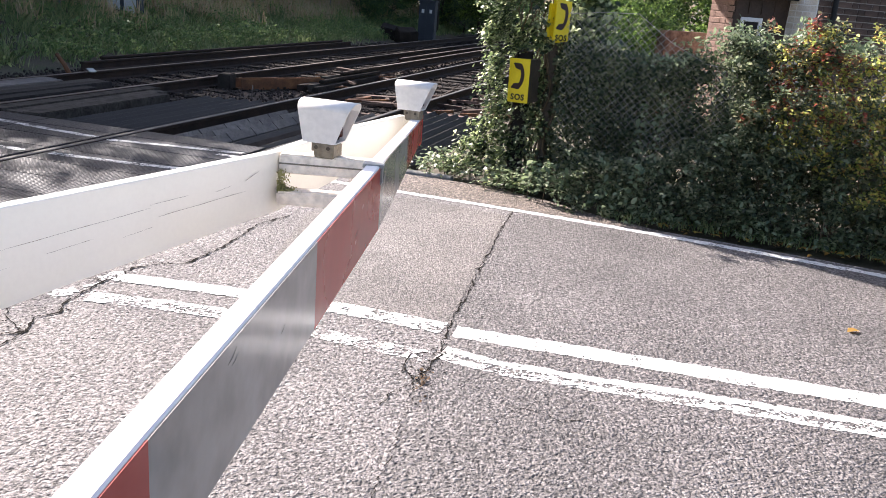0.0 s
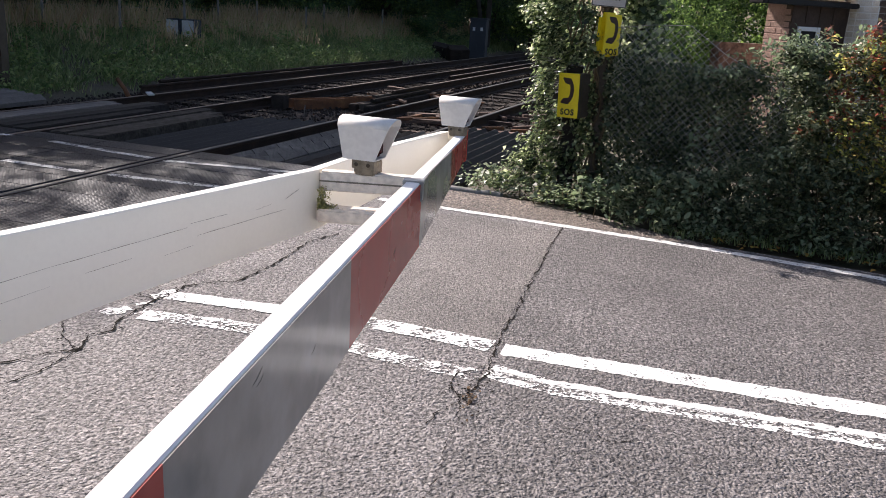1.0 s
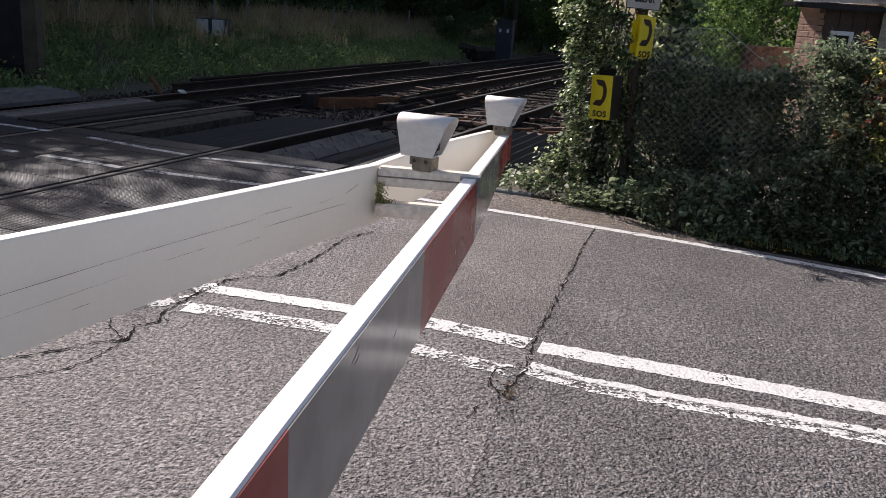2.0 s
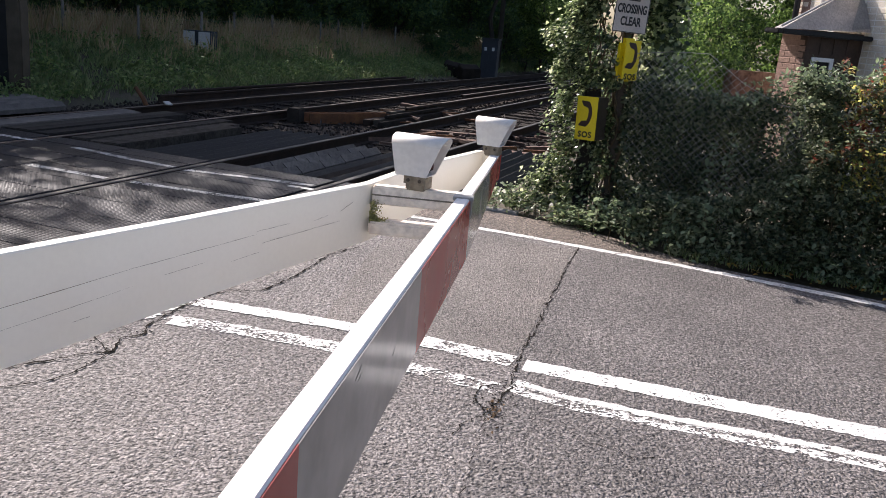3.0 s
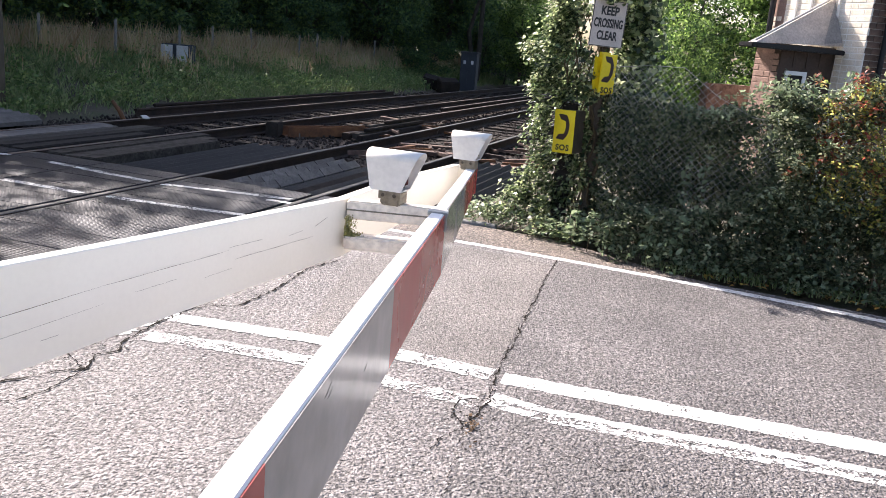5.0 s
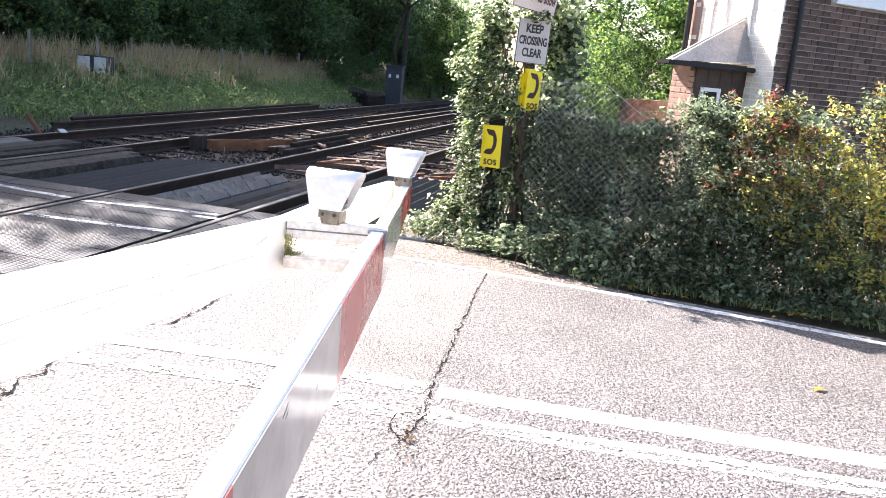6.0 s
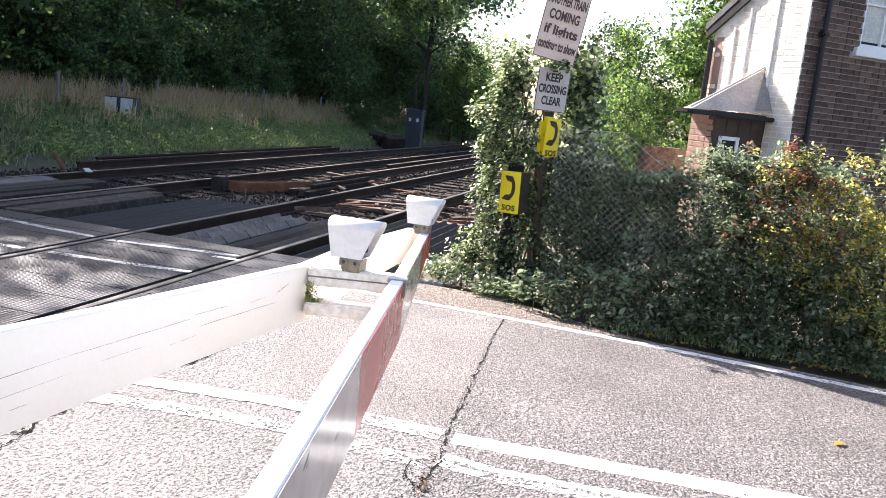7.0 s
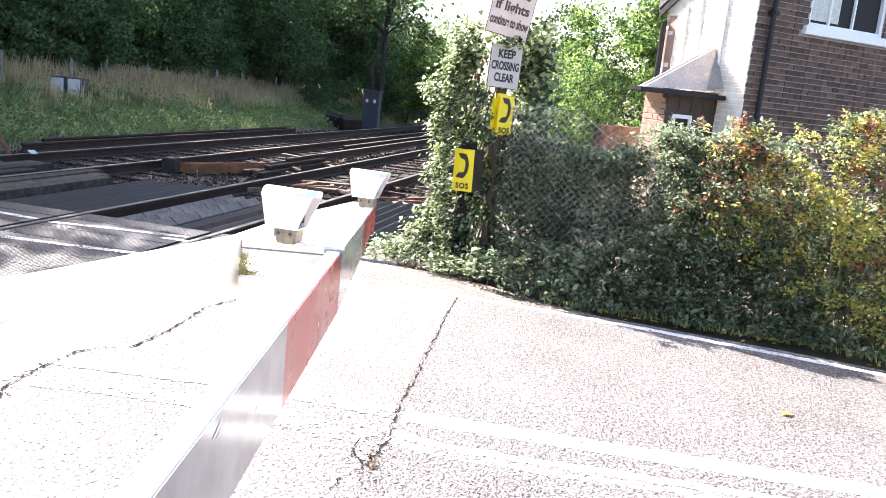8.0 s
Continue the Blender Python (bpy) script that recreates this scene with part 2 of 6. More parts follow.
M_BARK = surface("bark", [(0.03, 0.025, 0.02), (0.065, 0.054, 0.042)], 8, 0.95, 0.9, 40, depth=0.03)
M_STEM = surface("bramble_stem", [(0.09, 0.06, 0.035), (0.16, 0.12, 0.06)], 8, 0.9, 0.4, 40)
M_WOOD_LEAF = leaf_surface("woodland_leaf", [(0.021, 0.05, 0.028), (0.042, 0.083, 0.04), (0.072, 0.126, 0.052), (0.16, 0.225, 0.066)], 0.54)
M_LIME_LEAF = leaf_surface("lime_leaf", [(0.014, 0.033, 0.011), (0.036, 0.07, 0.019), (0.08, 0.132, 0.033), (0.17, 0.245, 0.065)], 0.55)
# The two palest tones put direct sun into the leaf colour, at random
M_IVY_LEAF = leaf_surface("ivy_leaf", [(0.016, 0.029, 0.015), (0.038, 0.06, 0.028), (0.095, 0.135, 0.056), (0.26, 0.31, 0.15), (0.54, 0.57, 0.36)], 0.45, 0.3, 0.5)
M_BRAMBLE_LEAF = leaf_surface("bramble_leaf", [(0.026, 0.04, 0.024), (0.055, 0.078, 0.042), (0.115, 0.14, 0.075), (0.25, 0.26, 0.165)], 0.4, 0.48)
M_DEAD_STEM = surface("dead_stem", [(0.2, 0.15, 0.1), (0.34, 0.27, 0.18)], 9, 0.9, 0.3, 40)
M_RED_LEAF = leaf_surface("red_creeper_leaf", [(0.17, 0.04, 0.03), (0.24, 0.07, 0.045), (0.22, 0.13, 0.07), (0.16, 0.15, 0.07)], 0.4)
# Yellowing is the shrub's own; the tones are raised to look sunlit from behind
M_YELLOW_LEAF = leaf_surface("yellowing_leaf", [(0.17, 0.22, 0.06), (0.33, 0.36, 0.1), (0.52, 0.48, 0.15), (0.38, 0.23, 0.1)], 0.68)
M_GRASS = leaf_surface("grass_blade", [(0.09, 0.14, 0.055), (0.155, 0.21, 0.085), (0.29, 0.31, 0.16)], 0.38)
M_WEED = leaf_surface("weed_leaf", [(0.07, 0.12, 0.045), (0.12, 0.19, 0.065), (0.19, 0.27, 0.095), (0.3, 0.35, 0.14)], 0.4)
M_DRY_GRASS = leaf_surface("dry_grass", [(0.3, 0.24, 0.15), (0.5, 0.42, 0.29), (0.38, 0.25, 0.16), (0.42, 0.36, 0.2), (0.2, 0.22, 0.09)], 0.4)
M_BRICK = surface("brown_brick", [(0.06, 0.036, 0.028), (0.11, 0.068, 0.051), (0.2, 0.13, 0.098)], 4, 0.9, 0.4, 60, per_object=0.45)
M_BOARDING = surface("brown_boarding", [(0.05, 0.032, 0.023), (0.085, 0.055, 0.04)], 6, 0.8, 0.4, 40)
M_GARDEN_BRICK = surface("garden_brick", [(0.13, 0.07, 0.05), (0.22, 0.125, 0.09), (0.3, 0.19, 0.145)], 9, 0.9, 0.6, 30, stain=0.6)
# Paler copy of the brick for sunlit faces; the sun is in its colour
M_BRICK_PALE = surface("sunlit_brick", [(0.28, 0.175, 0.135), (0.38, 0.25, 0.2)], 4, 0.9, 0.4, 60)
# Cream brick of the side wall, its colour raised nearly to white for sunlight
M_BRICK_SUN = surface("sun_bright_brick", [(0.62, 0.54, 0.43), (0.76, 0.69, 0.58), (0.84, 0.79, 0.7)], 5, 0.85, 0.3, 60, stain=0.25)
M_MORTAR = surface("mortar", [(0.34, 0.3, 0.265), (0.45, 0.41, 0.365)], 10, 0.95, 0.3, 80)
# Wall behind those bricks, with the sun's glare put into its near-white colour
M_SIDE_SUN = surface("sun_bright_wall", [(0.82, 0.79, 0.73), (0.88, 0.86, 0.81)], 3, 0.9, 0.04, 50, stain=0.1)
# Porch slate, paled so its colour carries the sheen of sun and sky
M_SLATE_LIT = surface("slate", [(0.52, 0.49, 0.47), (0.68, 0.64, 0.61)], 6, 0.38, 0.2, 40, per_object=0.2)
M_ROOF = surface("dark_slate", [(0.05, 0.05, 0.055), (0.09, 0.09, 0.1)], 6, 0.6, 0.2, 40)
M_LEAD = surface("lead_sheet", [(0.4, 0.39, 0.38), (0.52, 0.51, 0.5)], 6, 0.6, 0.1, 40)
M_FRAME = surface("white_window_paint", [(0.76, 0.76, 0.75), (0.82, 0.82, 0.81)], 4, 0.45, 0.05, 70, stain=0.1)
M_BLACK_PIPE = surface("black_iron", [(0.008, 0.008, 0.01), (0.018, 0.018, 0.021)], 6, 0.5, 0.1, 60, spec=0.3)
M_CURTAIN = surface("pale_curtain", [(0.55, 0.55, 0.5), (0.66, 0.66, 0.6)], 6, 0.9, 0.2, 40)
# Near-black panel colour stands in for the unlit rooms behind the windows
M_DARK_ROOM = plain("dark_interior", (0.02, 0.02, 0.02), 0.9)
M_GLASS = plain("window_glass", (0.9, 0.95, 0.95), 0.03)
M_GLASS.node_tree.nodes["Principled BSDF"].inputs["Transmission Weight"].default_value = 1.0
M_NETTLE = leaf_surface("nettle_leaf", [(0.09, 0.13, 0.07), (0.17, 0.22, 0.125), (0.3, 0.35, 0.22)], 0.4, 0.42, 0.4)
M_DEAD_LEAF = leaf_surface("fallen_leaf", [(0.4, 0.28, 0.06), (0.3, 0.14, 0.04)], 0.2)


# ---- building helpers ----
def part(name, bm, material, parent=None, label=""):
    me = bpy.data.meshes.new(name)
    bm.to_mesh(me)
    bm.free()
    if material:
        me.materials.append(material)
    ob = new(name, me)
    if parent:
        ob.parent = parent
    if label:
        tagged(ob, label)
    return ob


def sheet(name, verts, faces, material, parent=None, smooth=False):
    me = bpy.data.meshes.new(name)
    me.from_pydata([tuple(v) for v in verts], [], faces)
    me.materials.append(material)
    if smooth:
        me.polygons.foreach_set("use_smooth", [True] * len(me.polygons))
    ob = new(name, me)
    if parent:
        ob.parent = parent
    return ob


def thing(name, label, category, m=None, group="", kind=""):
    ob = new(name)
    if m:
        ob.matrix_world = m
    return tagged(ob, label, category, group, kind)


def box_bm(x0, x1, y0, y1, z0, z1, bevel=0.0, bm=None, m=None):
    bm = bm or bmesh.new()
    made = bmesh.ops.create_cube(bm, size=1)["verts"]
    for v in made:
        v.co = Vector((x0 + (v.co.x + 0.5) * (x1 - x0), y0 + (v.co.y + 0.5) * (y1 - y0), z0 + (v.co.z + 0.5) * (z1 - z0)))
        if m:
            v.co = m @ v.co
    if bevel:
        edges = {e for v in made for e in v.link_edges}
        bmesh.ops.bevel(bm, geom=list(edges), offset=bevel, segments=2, affect="EDGES", clamp_overlap=True)
    return bm


def prism_bm(outline, lo, hi, axis="y"):
    """A solid with this outline, in the two other axes, between lo and hi of the axis."""
    bm = bmesh.new()

    def at(p, k):
        return {"x": (k, p[0], p[1]), "y": (p[0], k, p[1]), "z": (p[0], p[1], k)}[axis]

    a = [bm.verts.new(at(p, lo)) for p in outline]
    b = [bm.verts.new(at(p, hi)) for p in outline]
    bm.faces.new(a)
    bm.faces.new(b[::-1])
    for i in range(len(a)):
        j = (i + 1) % len(a)
        bm.faces.new((a[j], a[i], b[i], b[j]))
    bmesh.ops.recalc_face_normals(bm, faces=bm.faces)
    return bm


def tube_data(points, radii, sides=6):
    """Rings of vertices along a line of points, and the faces between them."""
    verts, faces = [], []
    pts = [Vector(p) for p in points]
    for i, p in enumerate(pts):
        d = (pts[min(i + 1, len(pts) - 1)] - pts[max(i - 1, 0)]).normalized()
        a = d.cross(Vector((0.31, 0.17, 0.93)))
        if a.length < 0.05:
            a = d.cross(Vector((1, 0, 0)))
        a.normalize()
        b = d.cross(a)
        for k in range(sides):
            w = 2 * math.pi * k / sides
            verts.append(p + float(radii[i]) * (math.cos(w) * a + math.sin(w) * b))
    for i in range(len(pts) - 1):
        for k in range(sides):
            j = (k + 1) % sides
            faces.append((i * sides + k, i * sides + j, (i + 1) * sides + j, (i + 1) * sides + k))
    faces.append(tuple(range(sides))[::-1])
    faces.append(tuple((len(pts) - 1) * sides + k for k in range(sides)))
    return verts, faces


def tubes(name, lines, material, parent=None, sides=6):
    verts, faces = [], []
    for points, radii in lines:
        v, f = tube_data(points, radii, sides)
        faces += [tuple(i + len(verts) for i in face) for face in f]
        verts += v
    ob = sheet(name, verts, faces, material, parent, True)
    if name == "stem" and len(lines) > 10:
        tagged(ob, kind="stuff")
    return ob


def leaves(name, centres, size, material, parent=None, up=0.5, seed=1, width=0.62, lobed=False, toward=None):
    """Many leaves, each a small folded blade, at these centres."""
    rng = np.random.default_rng(seed)
    c = np.asarray(centres, float)
    n = len(c)
    normal = rng.normal(size=(n, 3))
    normal[:, 2] += up * 2
    if toward is not None:
        normal += np.asarray(toward)
    normal /= np.linalg.norm(normal, axis=1, keepdims=True)
    d = np.cross(normal, rng.normal(size=(n, 3)))
    d /= np.linalg.norm(d, axis=1, keepdims=True)
    s = np.cross(normal, d)
    L = (size * rng.uniform(0.6, 1.35, n))[:, None]
    W = L * width * 0.5
    fold = normal * L * 0.14
    if lobed:
        ring = [c - d * L * 0.35, c - d * L * 0.3 + s * W * 0.9 + fold, c + d * L * 0.05 + s * W * 0.75 + fold * 0.6, c + d * L * 0.55 - fold * 0.4,
                c + d * L * 0.05 - s * W * 0.75 + fold * 0.6, c - d * L * 0.3 - s * W * 0.9 + fold]
    elif size < 0.08:
        ring = [c - d * L * 0.5, c - d * L * 0.2 + s * W * 0.95 + fold, c + d * L * 0.2 + s * W * 0.8 + fold * 0.7, c + d * L * 0.55 - fold * 0.6,
                c + d * L * 0.2 - s * W * 0.8 + fold * 0.7, c - d * L * 0.2 - s * W * 0.95 + fold]
    else:
        ring = [c - d * L * 0.5, c + s * W + fold, c + d * L * 0.5 - fold * 0.5, c - s * W + fold]
    k = len(ring)
    v = np.stack(ring, 1).reshape(-1, 3)
    me = bpy.data.meshes.new(name)
    me.vertices.add(n * k)
    me.vertices.foreach_set("co", v.astype(np.float32).ravel())
    me.loops.add(n * k)
    me.loops.foreach_set("vertex_index", np.arange(n * k, dtype=np.int32))
    me.polygons.add(n)
    me.polygons.foreach_set("loop_start", np.arange(0, n * k, k, dtype=np.int32))
    me.update(calc_edges=True)
    me.materials.append(material)
    ob = new(name, me)
    if n > 20:
        tagged(ob, kind="stuff")
    if parent:
        ob.parent = parent
    return ob


def blades(name, roots, heights, material, parent=None, seed=3, width=0.008, lean=0.35):
    """Grass: thin tapered blades that lean, from their roots."""
    rng = np.random.default_rng(seed)
    r = np.asarray(roots, float)
    h = np.asarray(heights, float)[:, None]
    n = len(r)
    w = rng.uniform(0, 2 * np.pi, n)
    side = np.stack([np.cos(w), np.sin(w), np.zeros(n)], 1) * width * rng.uniform(0.6, 1.4, (n, 1))
    bend = rng.normal(size=(n, 3)) * lean * h
    bend[:, 2] = 0
    up = np.array([0, 0, 1.0])
    mid = r + up * h * 0.55 + bend * 0.35
    tip = r + up * h * 0.97 + bend
    v = np.stack([r - side, r + side, mid + side * 0.75, tip, mid - side * 0.75], 1).reshape(-1, 3)
    me = bpy.data.meshes.new(name)
    me.vertices.add(n * 5)
    me.vertices.foreach_set("co", v.astype(np.float32).ravel())
    me.loops.add(n * 5)
    me.loops.foreach_set("vertex_index", np.arange(n * 5, dtype=np.int32))
    me.polygons.add(n)
    me.polygons.foreach_set("loop_start", np.arange(0, n * 5, 5, dtype=np.int32))
    me.update(calc_edges=True)
    me.materials.append(material)
    ob = new(name, me)
    if n > 20:
        tagged(ob, kind="stuff")
    if parent:
        ob.parent = parent
    return ob


def lettering(name, text, height, m, material, parent, spread=1.0, limit=0.0):
    cu = bpy.data.curves.new(name, "FONT")
    cu.body, cu.size, cu.align_x, cu.align_y, cu.extrude = text, height / 0.69, "CENTER", "CENTER", 0.0008
    cu.space_character, cu.offset = spread, height * 0.05
    tmp = new(name + "_curve", cu)
    bpy.context.view_layer.update()
    me = bpy.data.meshes.new_from_object(tmp.evaluated_get(bpy.context.evaluated_depsgraph_get()))
    bpy.data.objects.remove(tmp)
    me.materials.clear()
    me.materials.append(material)
    co = np.array([v.co.x for v in me.vertices])
    if limit and len(co):
        m = m @ Matrix.Diagonal((min(limit / (co.max() - co.min()), 1.0), 1, 1, 1))
    ob = new(name, me)
    ob.parent = parent
    ob.matrix_local = m
    return ob


# ---- plan ----
# The railway runs straight; s is metres along it, d metres across from the near rail.
RAIL_O, RAIL_U, RAIL_N = Vector((-2.0, 7.2, 0)), Vector((0.2652, 0.9642, 0)), Vector((-0.9642, 0.2652, 0))
RAIL_TURN = math.degrees(math.atan2(RAIL_U.y, RAIL_U.x)) - 90
RAILS = (0.0, 1.505, 3.68, 5.15)
CROSS_END = 0.95


def on_track(s, d, z=0.0):
    p = RAIL_O + float(s) * RAIL_U + float(d) * RAIL_N
    return Vector((p.x, p.y, float(z)))


def track_of(x, y):
    q = Vector((x, y, 0)) - RAIL_O
    return q.dot(RAIL_U), q.dot(RAIL_N)


TRACK_M = Matrix.Translation(RAIL_O) @ pose(0, 0, 0, 0, 0, RAIL_TURN)   # local x: towards the camera side, y: along


def edge_y(x):
    """The far edge line of the road."""
    return 6.585 - 0.33 * x - 0.022 * x * x


def ramp_between(v, a, b):
    t = min(1, max(0, (v - a) / (b - a)))
    return t * t * (3 - 2 * t)


def ground_z(x, y):
    s, d = track_of(x, y)
    z = -0.06
    bed = ramp_between(s, 0.6, 1.0) * ramp_between(d, -1.6, -1.1) * (1 - ramp_between(d, 6.3, 7.0))
    z -= 0.15 * bed
    z += 0.72 * ramp_between(d, 6.7, 10.0)
    z += 0.05 * noise.noise(Vector((x * 0.7, y * 0.7, 0))) * ramp_between(d, 6.5, 8)
    far = ramp_between(math.hypot(x, y), 60, 120)
    return z * (1 - far) - 0.06 * far


def ground():
    def steps(lo, hi, fine_lo, fine_hi, fine):
        mid = list(np.arange(fine_lo, fine_hi, fine))
        return [lo, lo / 2, fine_lo - 15, fine_lo - 5] + mid + [fine_hi, fine_hi + 5, fine_hi + 15, hi / 2, hi]
    xs, ys = steps(-900, 900, -16, 9, 0.3), steps(-900, 900, 0, 42, 0.3)
    verts = [(x, y, ground_z(x, y)) for y in ys for x in xs]
    w = len(xs)
    faces = [(j * w + i, j * w + i + 1, (j + 1) * w + i + 1, (j + 1) * w + i) for j in range(len(ys) - 1) for i in range(w - 1)]
    ob = sheet("ground", verts, faces, M_EARTH, None, True)
    return tagged(ob, "earth and trackside ground with thin grass", "ground", kind="structure")


ground()


def road():
    """Surface-dressed road from the crossing's edge to beyond the camera."""
    bm = bmesh.new()
    # outline: start at the crossing's end by the near rail and go round
    pts = []
    a, b = on_track(CROSS_END + 0.02, -0.62), on_track(-14, -0.62)
    pts.append((a.x, a.y))
    for x in (-0.9, -0.5, 0.0, 0.4, 0.8, 1.2, 1.6, 2.0, 2.5, 3, 3.5, 4, 5, 6):
        pts.append((x, edge_y(x) + 0.75 - 0.6 * ramp_between(x, 0.1, 1.3)))
    pts += [(12, 2.2), (30, -4.5), (30, -9), (b.x + 1, -9), (b.x, b.y)]
    verts = [bm.verts.new((x, y, 0)) for x, y in pts]
    bm.faces.new(verts)
    low = [bm.verts.new((x, y, -0.12)) for x, y in pts]
    for i in range(len(pts)):
        j = (i + 1) % len(pts)
        bm.faces.new((verts[i], low[i], low[j], verts[j]))
    bmesh.ops.recalc_face_normals(bm, faces=bm.faces)
    return tagged(part("road", bm, M_ASPHALT), "grey surface-dressed asphalt road with worn chippings", "road", kind="structure")


ROAD = road()


def strip(name, line, width, material, z, parent=None, rough_edge=0.006, seed=1, step=0.05):
    """A band painted along a line on the ground, with slightly uneven edges."""
    rng = random.Random(seed)
    pts = []
    for (x0, y0), (x1, y1) in zip(line[:-1], line[1:]):
        k = max(1, int(math.hypot(x1 - x0, y1 - y0) / step))
        pts += [(x0 + (x1 - x0) * i / k, y0 + (y1 - y0) * i / k) for i in range(k)]
    pts.append(line[-1])
    verts = []
    for i, p in enumerate(pts):
        q0, q1 = pts[max(0, i - 1)], pts[min(len(pts) - 1, i + 1)]
        d = Vector((q1[0] - q0[0], q1[1] - q0[1], 0)).normalized()
        nrm = Vector((-d.y, d.x, 0))
        w = width(i / (len(pts) - 1)) if callable(width) else width
        for side in (-0.5, 0.5):
            verts.append(Vector((*p, z)) + nrm * (side * w + rng.uniform(-rough_edge, rough_edge)))
    faces = [(2 * i, 2 * i + 2, 2 * i + 3, 2 * i + 1) for i in range(len(pts) - 1)]
    return sheet(name, verts, faces, material, parent)


def wander(line, amount, step, seed):
    """The line with small sideways steps, as a crack runs."""
    rng = random.Random(seed)
    out = []
    for (x0, y0), (x1, y1) in zip(line[:-1], line[1:]):
        k = max(1, int(math.hypot(x1 - x0, y1 - y0) / step))
        out += [(x0 + (x1 - x0) * i / k + rng.uniform(-amount, amount), y0 + (y1 - y0) * i / k + rng.uniform(-amount, amount)) for i in range(k)]
    return out + [line[-1]]


def offset_line(line, off):
    """The line moved sideways, to its left, by off metres."""
    out = []
    for i, (x, y) in enumerate(line):
        (x0, y0), (x1, y1) = line[max(0, i - 1)], line[min(len(line) - 1, i + 1)]
        k = math.hypot(x1 - x0, y1 - y0)
        out.append((x - (y1 - y0) / k * off, y + (x1 - x0) / k * off))
    return out


def road_marks():
    upper = [(-1.73, 4.2), (-1.3, 4.145), (-0.8, 4.075)]
    upper_mid = [(-0.8, 4.075), (-0.44, 4.0), (0.035, 3.855)]
    upper_r = [(0.09, 3.825), (1.115, 3.61), (2.03, 3.42), (4, 2.98)]
    lower = [(-1.74, 3.895), (-1.3, 3.85), (-0.8, 3.77)]
    lower_mid = [(-0.8, 3.77), (-0.45, 3.63), (-0.02, 3.5)]
    lower_r = [(0.03, 3.56), (0.3, 3.445), (0.67, 3.365), (1.04, 3.305), (1.9, 3.14), (4, 2.7)]
    lines = [(upper, 0.125, M_PAINT), (upper_mid, 0.15, M_PAINT_WORN), (upper_r, 0.145, M_PAINT), (lower, 0.13, M_PAINT_WORN), (lower_mid, 0.12, M_PAINT_OLD),
             (offset_line(lower_r, 0.044), 0.06, M_PAINT), (lower_r, 0.045, M_PAINT_SCANT), (offset_line(lower_r, -0.045), 0.055, M_PAINT_WORN)]
    for i, (line, w, m) in enumerate(lines):
        tagged(strip("centre_line", line, w, m, 0.004, seed=i, rough_edge=0.008, step=0.025), "worn white double line painted on the road", "road marking", "double white line", "structure")
    edge = [(x, edge_y(x)) for x in np.arange(-1.0, 6.5, 0.25)]
    tagged(strip("edge_line", edge, 0.085, M_PAINT, 0.004, seed=9, rough_edge=0.008, step=0.03), "thin worn white edge line beside the verge", "road marking", kind="structure")


road_marks()


def paint_scraps():
    for i, (line, w) in enumerate((([(-1.93, 3.86), (-1.83, 3.96)], 0.09), ([(-1.8, 4.15), (-1.71, 4.27)], 0.08), ([(-1.8, 3.9), (-1.72, 3.96)], 0.05), ([(-1.83, 4.03), (-1.76, 4.07)], 0.04))):
        tagged(strip("paint_scrap", wander(line, 0.015, 0.04, 60 + i), w, M_PAINT_WORN, 0.0045, ROAD, 0.02, 60 + i), "broken scrap of white road paint")


paint_scraps()


